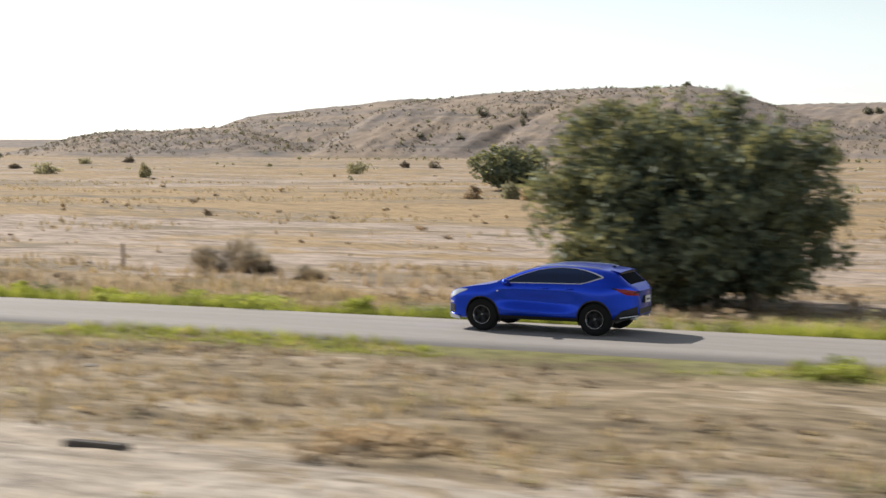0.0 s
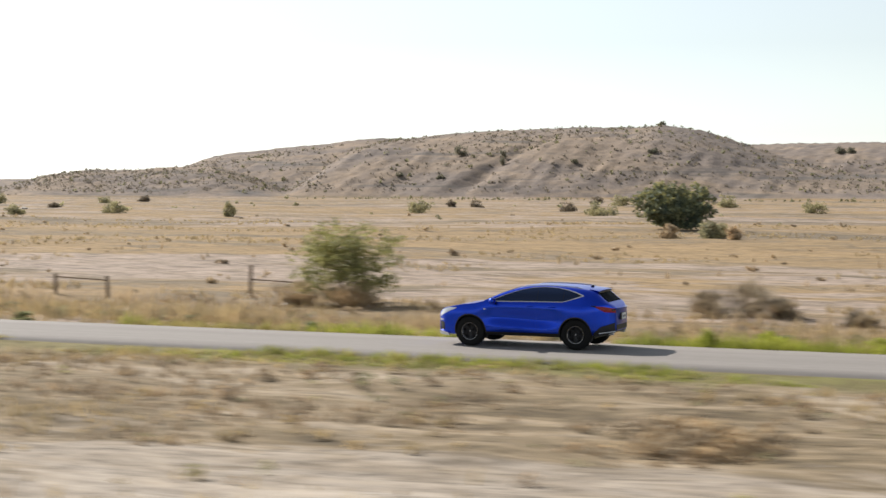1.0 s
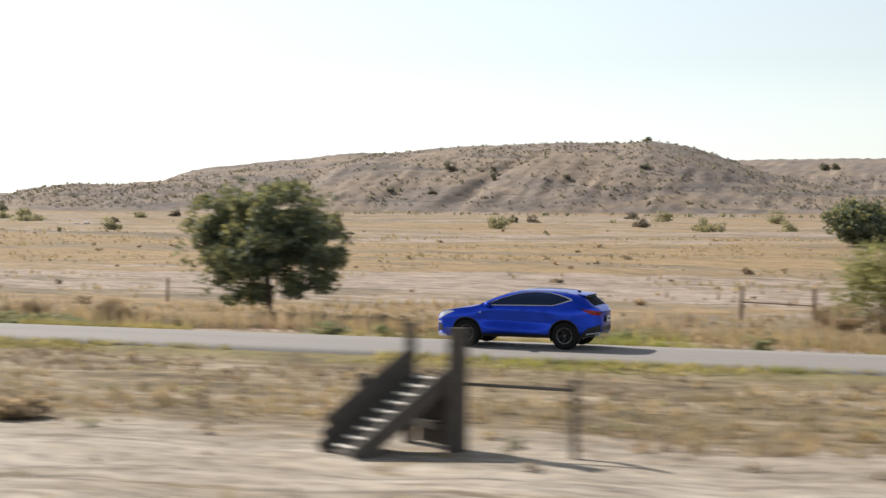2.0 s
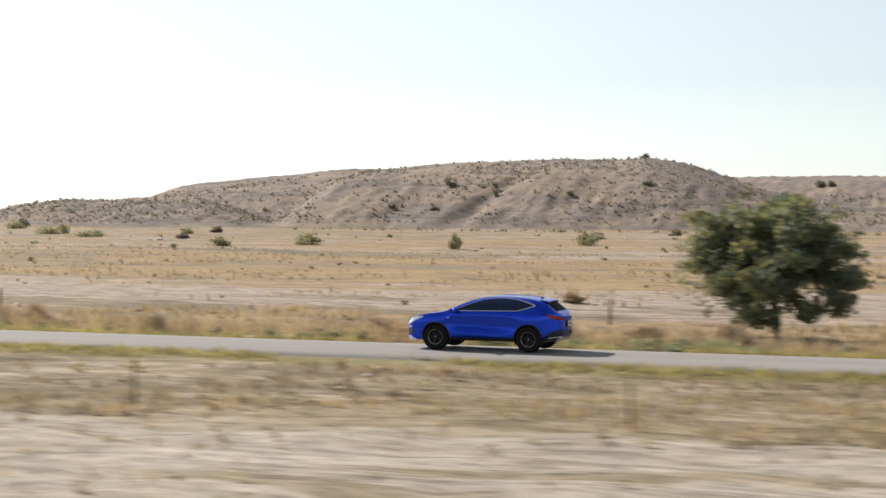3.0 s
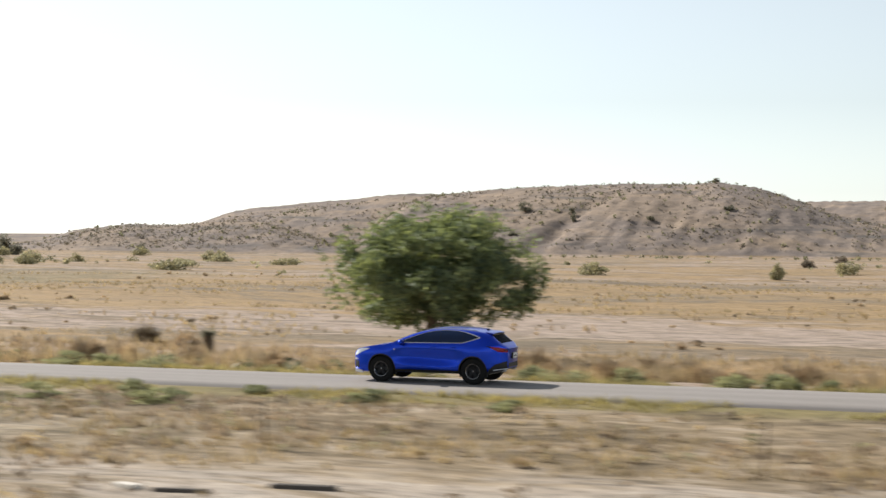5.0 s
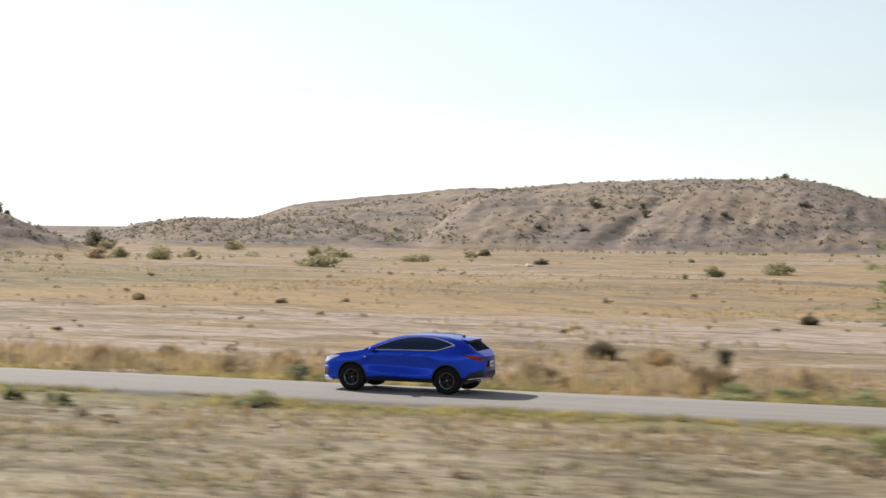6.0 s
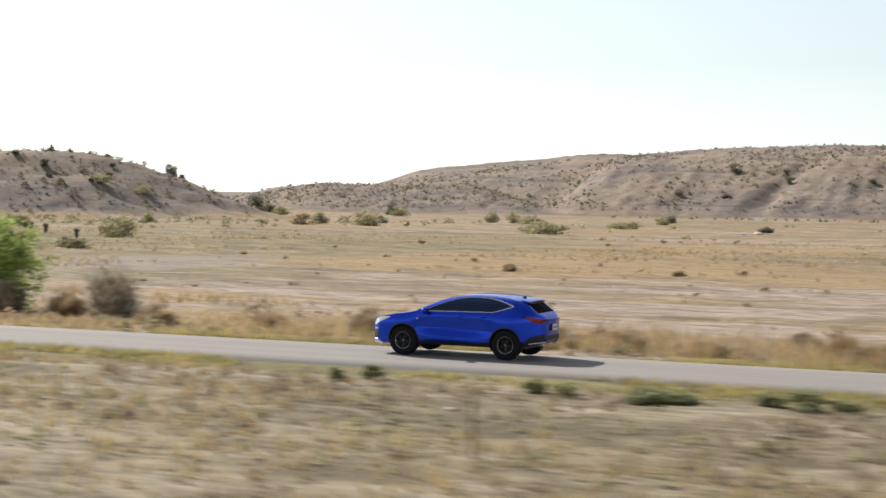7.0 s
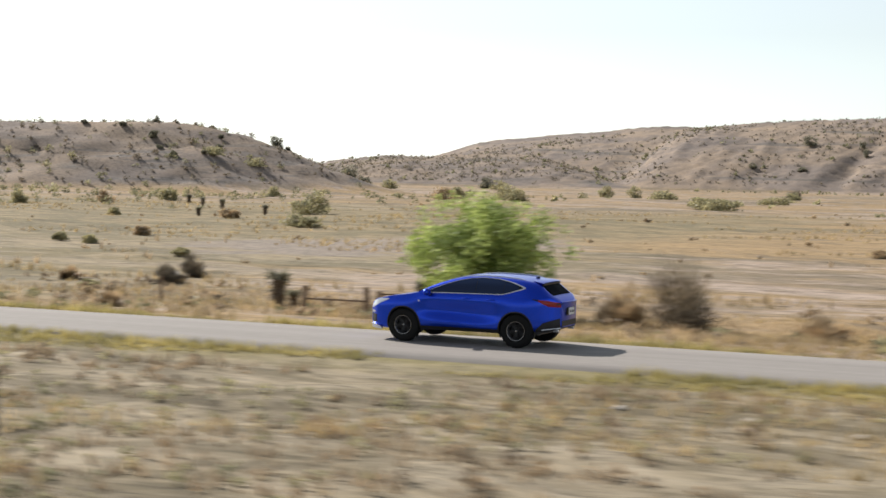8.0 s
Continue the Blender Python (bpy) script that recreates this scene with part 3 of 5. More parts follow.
def make_car():
    car = tagged(new("suv_car"), "metallic blue SUV with tinted windows driving on the road", "car")
    body = car_body()
    body.parent = car
    tagged(body, "metallic blue painted body")
    lower = [(-1.50, 1.315), (-1.2, 1.215), (-1.02, 1.160), (0.0, 1.145), (0.84, 1.128)]
    upper = [(-1.50, 1.325), (-1.3, 1.40), (-1.1, 1.455), (-0.85, 1.497), (-0.5, 1.512), (-0.2, 1.49), (0.05, 1.44), (0.30, 1.36), (0.45, 1.305), (0.65, 1.22), (0.84, 1.135)]
    shrink = [(u, z + 0.012) for u, z in lower], [(u, z - 0.010) for u, z in upper]
    for sgn in (-1, 1):
        part("window_surround", side_patch(-1.49, 0.84, lower, upper, sgn, 0.004, 40), MAT_GLOSS, car, "gloss black window surround")
        for a, b in ((-0.36, 0.74), (-1.02, -0.37), (-1.36, -1.03)):
            part("side_window", side_patch(a, b, *shrink, sgn, 0.009, 16), MAT_GLASS, car, "dark tinted window glass", smooth=True)
        below = [(0.84, 1.130), (0.3, 1.14), (0.0, 1.145), (-0.5, 1.152), (-1.0, 1.160), (-1.1, 1.185), (-1.2, 1.215), (-1.35, 1.265), (-1.51, 1.32)]
        above = [(0.84, 1.132), (0.65, 1.22), (0.45, 1.305), (0.30, 1.36), (0.05, 1.44), (-0.2, 1.49), (-0.5, 1.514), (-0.85, 1.499), (-1.1, 1.457), (-1.3, 1.402), (-1.51, 1.322)]
        for row, thick in ((below, [0.010] * 7 + [0.013, 0.016]), (above, [0.006] * 7 + [0.007, 0.010, 0.014, 0.016])):
            pts = [(-u, sgn * (side_y(u, z) + 0.008), z) for u, z in row]
            part("window_trim", tube(bmesh.new(), pts, thick), MAT_CHROME, car, "bright metal window strip")
        door_low = [(-1.2, 0.42), (1.0, 0.38)]
        door_high = [(-1.2, 1.13), (-1.0, 1.135), (1.0, 1.11)]
        front = part("front_door", side_patch(-0.34, 0.78, door_low, door_high, sgn, 0.0025, 22, 22), MAT_PAINT, car, smooth=True)
        rear = part("rear_door", side_patch(-0.88, -0.35, door_low, door_high, sgn, 0.0025, 12, 22), MAT_PAINT, car, smooth=True)
        for door, u in ((front, -0.16), (rear, -0.74)):
            bm = bmesh.new()
            tube(bm, [(-u - 0.10, sgn * (side_y(u + 0.1, 1.03) + 0.008), 1.028), (-u - 0.06, sgn * (side_y(u, 1.03) + 0.035), 1.03), (-u + 0.06, sgn * (side_y(u, 1.03) + 0.035), 1.034), (-u + 0.10, sgn * (side_y(u - 0.1, 1.03) + 0.008), 1.036)], 0.014)
            part("door_handle", bm, MAT_PAINT, door, smooth=True)
        part("side_sill", side_patch(-0.95, 0.93, [(-2, 0.295), (2, 0.285)], [(-2, 0.385), (2, 0.37)], sgn, 0.008, 12, 4), MAT_BLACK, car, "black plastic sill")
        # lamps
        part("tail_light", side_patch(-2.32, -1.88, [(-2.32, 0.90), (-2.1, 0.93), (-1.88, 1.04)], [(-2.32, 1.0), (-2.1, 1.06), (-1.88, 1.075)], sgn, 0.010, 16, 4), MAT_RED, car, "red tail light")
        part("tail_light_tip", side_patch(-1.89, -1.74, [(-1.89, 1.035), (-1.74, 1.08)], [(-1.89, 1.085), (-1.74, 1.092)], sgn, 0.009, 6, 3), MAT_GLOSS, car, "gloss black tip of the tail light")
        part("headlight", side_patch(1.72, 2.30, [(1.72, 0.93), (2.0, 0.83), (2.30, 0.70)], [(1.72, 0.945), (2.0, 0.945), (2.30, 0.85)], sgn, 0.010, 12, 4), MAT_LAMP, car, "clear headlight")
        part("running_light", side_patch(2.16, 2.31, [(2.16, 0.62), (2.31, 0.60)], [(2.16, 0.635), (2.31, 0.66)], sgn, 0.010, 8, 3), MAT_LAMP, car, "clear running light strip")
        part("front_vent", side_patch(2.12, 2.30, [(2.1, 0.38), (2.3, 0.38)], [(2.1, 0.56), (2.3, 0.60)], sgn, 0.008, 8, 5), MAT_BLACK, car, "black bumper vent")
        part("front_lip", side_patch(1.98, 2.32, [(1.9, 0.235), (2.33, 0.26)], [(1.9, 0.29), (2.33, 0.37)], sgn, 0.06, 10, 3), MAT_CHROME, car, "bright metal front lip")
        part("rear_bumper_trim", side_patch(-2.31, -1.80, [(-2.31, 0.42), (-1.8, 0.31)], [(-2.31, 0.66), (-2.0, 0.57), (-1.8, 0.40)], sgn, 0.010, 14, 5), MAT_GREY, car, "dark grey lower bumper")
        bm = bmesh.new()
        tube(bm, [(-u, sgn * (side_y(u, z) + 0.014), z) for u, z in ((-1.95, 0.41), (-2.06, 0.425), (-2.16, 0.435), (-2.24, 0.44), (-2.31, 0.445))], 0.013, 8)
        part("bumper_strip", bm, MAT_CHROME, car, "bright metal bumper strip", smooth=True)
        rail = []
        for u in np.linspace(0.12, -1.42, 14):
            sec = section(u)
            rail.append((-u, sgn * sec[-5, 0], sec[-5, 1] + 0.016 - (0.02 if u in (0.12, -1.42) else 0)))
        part("roof_rail", tube(bmesh.new(), rail, 0.013, 6), MAT_CHROME, car, "slim bright metal roof rail", smooth=True)
        # mirror
        bm = bmesh.new()
        bmesh.ops.create_uvsphere(bm, u_segments=16, v_segments=10, radius=0.5, matrix=pose(-0.72, sgn * 1.02, 1.15) @ Matrix.Diagonal((0.16, 0.26, 0.17, 1)))
        mirror = part("wing_mirror", bm, MAT_PAINT, car, smooth=True)
        bm = box(bmesh.new(), -0.72, sgn * 0.93, 1.10, 0.10, 0.16, 0.05, 0.01)
        part("mirror_base", bm, MAT_BLACK, mirror)
        bm = box(bmesh.new(), -0.662, sgn * 1.02, 1.15, 0.012, 0.17, 0.10, 0.004)
        part("mirror_glass", bm, MAT_GREY, mirror)
        # fender badge, a plain bright shape
        bm = bmesh.new()
        bmesh.ops.create_uvsphere(bm, u_segments=10, v_segments=6, radius=0.5, matrix=pose(-0.96, sgn * (side_y(0.96, 0.93) + 0.004), 0.93) @ Matrix.Diagonal((0.06, 0.02, 0.032, 1)))
        part("fender_badge", bm, MAT_CHROME, car, "small bright badge")
        for u in (WHEEL_AT, -WHEEL_AT):
            bm = bmesh.new()
            sides, r0, r1 = 30, 0.402, 0.428
            ang = [math.pi * (-0.13 + 1.26 * k / sides) for k in range(sides + 1)]
            rows = []
            for a in ang:
                c, s = math.cos(a), math.sin(a)
                z1 = WHEEL_R + r1 * s
                yo = side_y(u + r1 * c, max(z1, 0.27)) + 0.008
                rows.append([bm.verts.new((-u - r * c, sgn * y, WHEEL_R + r * s)) for r, y in ((r1, yo - 0.02), (r1, yo), (r0, yo), (r0, 0.66))])
            for p, q in zip(rows, rows[1:]):
                for i in range(3):
                    bm.faces.new((p[i], q[i], q[i + 1], p[i + 1]))
            inner = [r[3] for r in rows]
            bm.faces.new(inner)
            bmesh.ops.recalc_face_normals(bm, faces=bm.faces)
            part("wheel_arch", bm, MAT_BLACK, car, "black wheel arch liner")
    # glass fore and aft
    for name, u0, u1, label in (("windscreen", 0.30, 0.98, "dark tinted windscreen"), ("rear_window", -2.12, -1.84, "dark tinted rear window")):
        bm = bmesh.new()
        grid = []
        for u in np.linspace(u0, u1, 12):
            s = section(u, 60)
            top = s[-14:] if name == "windscreen" else s[-13:]
            k = 0.97 if name == "windscreen" else 0.86
            row = [(-u, -y * k, z) for y, z in top] + [(-u, y * k, z) for y, z in top[-2::-1]]
            dx, dz = (-0.006, 0.010) if name == "windscreen" else (0.012, 0.008)
            grid.append([bm.verts.new((x + dx, y, z + dz)) for x, y, z in row])
        for a, b in zip(grid, grid[1:]):
            for i in range(len(a) - 1):
                bm.faces.new((a[i], a[i + 1], b[i + 1], b[i]))
        made = bmesh.ops.extrude_edge_only(bm, edges=[e for e in bm.edges if e.is_boundary])
        for v in made["geom"]:
            if isinstance(v, bmesh.types.BMVert):
                v.co.z -= 0.02
        bmesh.ops.recalc_face_normals(bm, faces=bm.faces)
        part(name, bm, MAT_GLASS if name == "windscreen" else MAT_REAR_GLASS, car, label, smooth=True)
    # spoiler
    bm = bmesh.new()
    grid = []
    for x, z, w in ((1.58, 1.495, 0.52), (1.70, 1.482, 0.55), (1.82, 1.462, 0.56), (1.87, 1.442, 0.55), (1.83, 1.42, 0.53), (1.74, 1.42, 0.50)):
        grid.append([bm.verts.new((x, w * k / 6.0, z - 0.02 * abs(k / 6.0) ** 3)) for k in range(-6, 7)])
    for a, b in zip(grid, grid[1:]):
        for i in range(12):
            bm.faces.new((a[i], a[i + 1], b[i + 1], b[i]))
    for i in (0, 12):
        bm.faces.new([g[i] for g in grid])
    bmesh.ops.recalc_face_normals(bm, faces=bm.faces)
    part("spoiler", bm, MAT_PAINT, car, smooth=True)
    bm = bmesh.new()
    box(bm, 1.83, 0, 1.40, 0.10, 1.02, 0.035, 0.01)
    part("spoiler_underside", bm, MAT_GLOSS, car)
    # tail bar, plate, bumper
    bm = bmesh.new()
    grid = []
    for z in np.linspace(0.60, 1.02, 8):
        grid.append([bm.verts.new((2.337 + 0.20 * (z - 0.60) - 0.36 * y * y, y, z)) for y in np.linspace(-0.47, 0.47, 13)])
    for a, b in zip(grid, grid[1:]):
        for i in range(12):
            bm.faces.new((a[i], a[i + 1], b[i + 1], b[i]))
    made = bmesh.ops.extrude_edge_only(bm, edges=[e for e in bm.edges if e.is_boundary])
    for v in made["geom"]:
        if isinstance(v, bmesh.types.BMVert):
            v.co.x -= 0.14
    bmesh.ops.recalc_face_normals(bm, faces=bm.faces)
    part("tailgate", bm, MAT_PAINT, car, smooth=True)
    bm = tube(bmesh.new(), [(2.24, -0.58, 0.97), (2.335, -0.44, 0.985), (2.415, 0, 0.99), (2.335, 0.44, 0.985), (2.24, 0.58, 0.97)], [0.026, 0.014, 0.009, 0.014, 0.026], 8)
    part("light_bar", bm, MAT_GLOSS, car, "dark unlit light bar", smooth=True)
    bm = box(bmesh.new(), 2.37, 0, 0.81, 0.05, 0.50, 0.20, 0.02)
    part("plate_recess", bm, MAT_BLACK, car)
    plate = part("number_plate", box(bmesh.new(), 2.400, 0, 0.80, 0.012, 0.34, 0.16, 0.004), MAT_PLATE, car, "pale number plate")
    for k in range(5):
        part("plate_bar", box(bmesh.new(), 2.408, -0.11 + 0.055 * k, 0.795, 0.006, 0.022, 0.05), MAT_GREY, plate)
    bm = box(bmesh.new(), 2.24, 0, 0.54, 0.20, 1.0, 0.24, 0.06)
    part("rear_bumper", bm, MAT_GREY, car, "dark grey lower rear bumper", smooth=False)
    for sgn in (-1, 1):
        bm = bmesh.new()
        bmesh.ops.create_cone(bm, cap_ends=True, segments=16, radius1=0.045, radius2=0.045, depth=0.14, matrix=pose(2.20, sgn * 0.48, 0.40, 0, 90, 0))
        part("exhaust_tip", bm, MAT_CHROME, car, smooth=False)
    # front grille
    part("grille", box(bmesh.new(), -2.31, 0, 0.55, 0.08, 0.70, 0.42, 0.05), MAT_BLACK, car, "black front grille")
    part("front_splitter", box(bmesh.new(), -2.26, 0, 0.26, 0.16, 1.2, 0.05, 0.015), MAT_BLACK, car)
    # underbody and antenna
    part("underbody", box(bmesh.new(), 0, 0, 0.33, 3.6, 1.30, 0.12, 0.03), MAT_BLACK, car)
    bm = bmesh.new()
    for x0, x1, z, w in ((1.42, 1.54, 1.478, 0.04), (1.45, 1.54, 1.495, 0.028), (1.48, 1.54, 1.508, 0.016)):
        box(bm, (x0 + x1) / 2, 0, z, x1 - x0, w, 0.07, 0.006)
    part("antenna_fin", bm, MAT_BLACK, car, smooth=True)
    # short overhangs: nose and tail are drawn in a little
    for ob in car.children_recursive:
        if ob.type == "MESH":
            for v in ob.data.vertices:
                if v.co.z > 0.75:
                    v.co.z = 0.75 + (v.co.z - 0.75) * 0.955
                if v.co.x > 1.5:
                    v.co.x = 1.5 + (v.co.x - 1.5) * 0.87
                elif v.co.x < -1.6:
                    v.co.x = -1.6 + (v.co.x + 1.6) * 0.82
    return car


suv = make_car()
front_left = make_wheel(suv)
wheels = []
for u, sgn in ((WHEEL_AT, -1), (-WHEEL_AT, -1), (WHEEL_AT, 1), (-WHEEL_AT, 1)):
    w = front_left if not wheels else copy_thing(front_left, Matrix())
    wheels.append((w, u, sgn))

# ---- plants ----
def quads_mesh(name, q, mat):
    """A mesh of loose faces from an array of n x k x 3 corners (k 3 or 4)."""
    n, k = q.shape[:2]
    me = bpy.data.meshes.new(name)
    me.vertices.add(n * k)
    me.vertices.foreach_set("co", q.reshape(-1).astype(np.float32))
    me.loops.add(n * k)
    me.loops.foreach_set("vertex_index", np.arange(n * k, dtype=np.int32))
    me.polygons.add(n)
    me.polygons.foreach_set("loop_start", np.arange(0, n * k, k, dtype=np.int32))
    me.update(calc_edges=True)
    me.materials.append(mat)
    return me


def leaves(r, centres, radii, per, size, flat=0.8):
    """Small four-cornered leaves about clump centres; radii is n x 3."""
    n = len(centres) * per
    d = r.normal(size=(n, 3))
    d /= np.linalg.norm(d, axis=1, keepdims=True)
    d *= r.rand(n, 1) ** 0.45
    at = np.repeat(centres, per, 0) + d * np.repeat(radii, per, 0)
    a = r.normal(size=(n, 3))
    a[:, 2] *= flat
    a /= np.linalg.norm(a, axis=1, keepdims=True)
    b = np.cross(a, r.normal(size=(n, 3)))
    b /= np.linalg.norm(b, axis=1, keepdims=True)
    s = (size * (0.6 + 0.8 * r.rand(n, 1)))
    a, b = a * s, b * s * 0.55
    return np.stack([at - a, at + b * 0.9, at + a, at - b], 1)


def crown_points(r, count, wide, deep, low, high, shell=0.55, lumpy=0.25):
    """Clump centres in an uneven dome between two heights."""
    d = r.normal(size=(count, 3))
    d /= np.linalg.norm(d, axis=1, keepdims=True)
    rad = shell + (1 - shell) * r.rand(count, 1)
    bump_out = 1 + lumpy * np.sin(3.1 * np.arctan2(d[:, 1:2], d[:, 0:1]) + r.rand() * 6) * np.cos(2.3 * d[:, 2:3] + r.rand() * 6)
    p = d * rad * bump_out
    mid, half = (low + high) / 2, (high - low) / 2
    return np.stack([p[:, 0] * wide / 2, p[:, 1] * deep / 2, mid + p[:, 2] * half], 1)


def sit(x, y):
    return float(land_height(np.array([x]), np.array([y]))[0])


def make_tree(name, x, y, label, wide, low, high, trunks, mat, seed, clumps=90, per=110, leaf=0.14, clump_r=0.62, lean=(0, 0), group="", shell=0.45, category="tree", skirt=0, lumpy=0.25):
    r = np.random.RandomState(seed)
    tree = tagged(new(name), label, category, group)
    tree.location = (x, y, sit(x, y) - 0.04)
    pts = crown_points(r, clumps, wide - clump_r, (wide - clump_r) * 0.85, low + clump_r * 0.5, high - clump_r * 0.5, shell, lumpy)
    if skirt:
        pts = np.concatenate([pts, crown_points(r, skirt, wide * 0.92, wide * 0.8, 0.1, high * 0.62, 0.6, 0.1)])
        clumps += skirt
    pts[:, 0] += lean[0]
    pts[:, 1] += lean[1]
    bm = bmesh.new()
    for tx, ty, tr in trunks:
        fork = Vector((tx * 0.8 + lean[0] * 0.3, ty, low + (high - low) * 0.28))
        tube(bm, [(tx, ty, -0.1), (tx * 0.98 + 0.03, ty, fork.z * 0.35), tuple(fork.lerp(Vector((tx, ty, 0)), 0.35)), tuple(fork)], [tr * 1.35, tr, tr * 0.9, tr * 0.75], 8)
        near = pts[np.argsort(np.hypot(pts[:, 0] - tx, pts[:, 1] - ty) + 2 * r.rand(len(pts)))][: max(8, 26 // len(trunks))]
        for p in near:
            m = fork.lerp(Vector(p), 0.5) + Vector((0, 0, 0.12 * (p[2] - fork.z) + 0.1))
            tube(bm, [tuple(fork - Vector((0, 0, 0.08))), tuple(m), tuple(p)], [tr * 0.38, tr * 0.22, tr * 0.06], 5)
    part("trunk", bm, MAT_BARK, tree, "dark rough trunk and limbs")
    rad = np.stack([clump_r * (0.7 + 0.7 * r.rand(clumps)), clump_r * (0.7 + 0.7 * r.rand(clumps)), clump_r * (0.45 + 0.4 * r.rand(clumps))], 1)
    q = leaves(r, pts, rad, per, leaf)
    # stray twigs past the outline
    out = crown_points(r, clumps // 2, wide * 1.04, wide * 0.9, low, high, 0.88, 0.07)
    out[:, 0] += lean[0]
    q = np.concatenate([q, leaves(r, out, np.full((len(out), 3), clump_r * 0.5), 18, leaf * 0.9)])
    q = q[q[:, :, 2].min(axis=1) > 0.02]
    crown = new("crown", quads_mesh("crown", q, mat))
    crown.parent = tree
    return tree


def make_bush(name, x, y, label, wide, high, mat, seed, clumps=22, per=45, leaf=0.06, category="bush", group="", stems=7, twiggy=False, stem_mat=None):
    r = np.random.RandomState(seed)
    bush = tagged(new(name), label, category, group)
    bush.location = (x, y, sit(x, y) - 0.03)
    pts = crown_points(r, clumps, wide * 0.78, wide * 0.78, -high * 0.35, high * 0.88, 0.45, 0.2)
    pts[:, 2] = np.abs(pts[:, 2])
    bm = bmesh.new()
    for p in pts[:: max(1, clumps // stems)]:
        tube(bm, [(p[0] * 0.12, p[1] * 0.12, -0.05), (p[0] * 0.6, p[1] * 0.6, p[2] * 0.5), tuple(p)], [0.035, 0.022, 0.008], 4)
    part("stem", bm, stem_mat or MAT_BARK, bush)
    c = wide * 0.19
    rad = np.stack([c * (0.7 + 0.6 * r.rand(clumps)), c * (0.7 + 0.6 * r.rand(clumps)), high * 0.19 * (0.7 + 0.6 * r.rand(clumps))], 1)
    q = leaves(r, pts, rad, per, leaf, 1.6 if twiggy else 0.9)
    if twiggy:
        mid = q.mean(axis=1, keepdims=True)
        way = mid / np.linalg.norm(mid, axis=2, keepdims=True)
        off = np.cross(way[:, 0], np.array([0.3, 0.2, 1.0]))[:, None] * leaf * 0.30
        q = np.concatenate([mid - way * leaf * 1.6, mid + off, mid + way * leaf * 1.6, mid - off], 1)
    q = q[q[:, :, 2].min(axis=1) > 0.0]
    crown = new("foliage", quads_mesh("foliage", q, mat))
    crown.parent = bush
    return bush


make_tree("desert_tree", 3.8, 15.2, "broad dark olive-green tree with foliage nearly to the ground", 9.9, 0.15, 6.8, [(-1.9, 0.3, 0.16), (-0.4, 0, 0.2), (0.9, 0.4, 0.17), (2.1, -0.2, 0.14)],
          MAT_LEAF_DARK, 31, clumps=270, per=140, leaf=0.14, clump_r=0.75, lean=(-0.1, 0), shell=0.35, skirt=110)
make_tree("desert_tree", -56.6, 18.4, "round dark green tree with a short trunk beside the road", 7.0, 0.6, 5.7, [(0, 0, 0.17)],
          MAT_LEAF_DARK, 32, clumps=175, per=130, leaf=0.13, clump_r=0.62, lean=(-0.35, 0), shell=0.35)
make_tree("desert_tree", -113.0, 19.6, "spreading green mesquite tree with a dark trunk", 9.0, 0.9, 6.4, [(0, 0, 0.27), (0.5, 0.5, 0.07)],
          MAT_LEAF_GREEN, 33, clumps=230, per=115, leaf=0.12, clump_r=0.66, lean=(0.2, 0), shell=0.4, lumpy=0.08)
make_tree("green_bush_tree", -176.1, 15.2, "bright green feathery bush behind an old fence", 5.2, 0.15, 4.2, [(-0.3, 0, 0.09), (0.4, 0.2, 0.08), (0.0, 0.4, 0.08)],
          MAT_LEAF_BRIGHT, 34, clumps=150, per=100, leaf=0.085, clump_r=0.55, shell=0.25, skirt=30, category="bush")
make_tree("green_bush_tree", -32.3, 20.8, "thin yellow-green feathery bush with dry stems", 4.6, 0.2, 3.5, [(-0.3, 0, 0.06), (0.4, 0.2, 0.06)],
          MAT_OLIVE, 35, clumps=80, per=60, leaf=0.08, clump_r=0.5, shell=0.3, category="bush", skirt=14)
make_tree("desert_tree", -43.0, 117.0, "dark green rounded tree far out on the plain", 7.4, 0.2, 4.7, [(0, 0, 0.2), (1.2, 0, 0.12)],
          MAT_LEAF_DARK, 36, clumps=120, per=80, leaf=0.2, clump_r=0.85, shell=0.2, skirt=30)

# dry and green shrubs that stand out singly: place, width, height, kind
SHRUBS_BY_ROAD = [(-45.1, -16.0, 1.5, 0.4, "straw"), (7.4, -14.1, 2.6, 0.3, "straw"), (-10.2, -12.8, 3.2, 0.6, "straw"), (-184.2, 6.1, 0.9, 0.5, "dry"), (-173.3, 12.7, 1.8, 1.6, "grey"), (-171.0, 13.0, 1.5, 1.0, "dry"),
                  (-170.7, 13.3, 1.9, 1.7, "dry"), (-175.2, 13.3, 2.2, 1.7, "grey"), (-169.3, 13.8, 3.2, 2.4, "grey"), (-143.9, 16.0, 1.5, 0.7, "dry"), (-132.4, 16.5, 1.6, 1.5, "grey"), (-194.1, 18.5, 0.9, 0.5, "sage"),
                  (-12.2, 19.5, 1.6, 0.6, "weathered"), (-31.8, 19.6, 3.2, 1.4, "dry"), (-34.2, 19.9, 2.6, 1.3, "dry"), (-196.6, 20.5, 1.0, 0.5, "dry"), (-15.0, 20.6, 1.8, 0.9, "weathered"), (-16.4, 21.2, 2.6, 1.7, "weathered"),
                  (-192.4, 21.3, 1.7, 0.7, "grey"), (-17.9, 21.4, 2.0, 1.2, "weathered")]
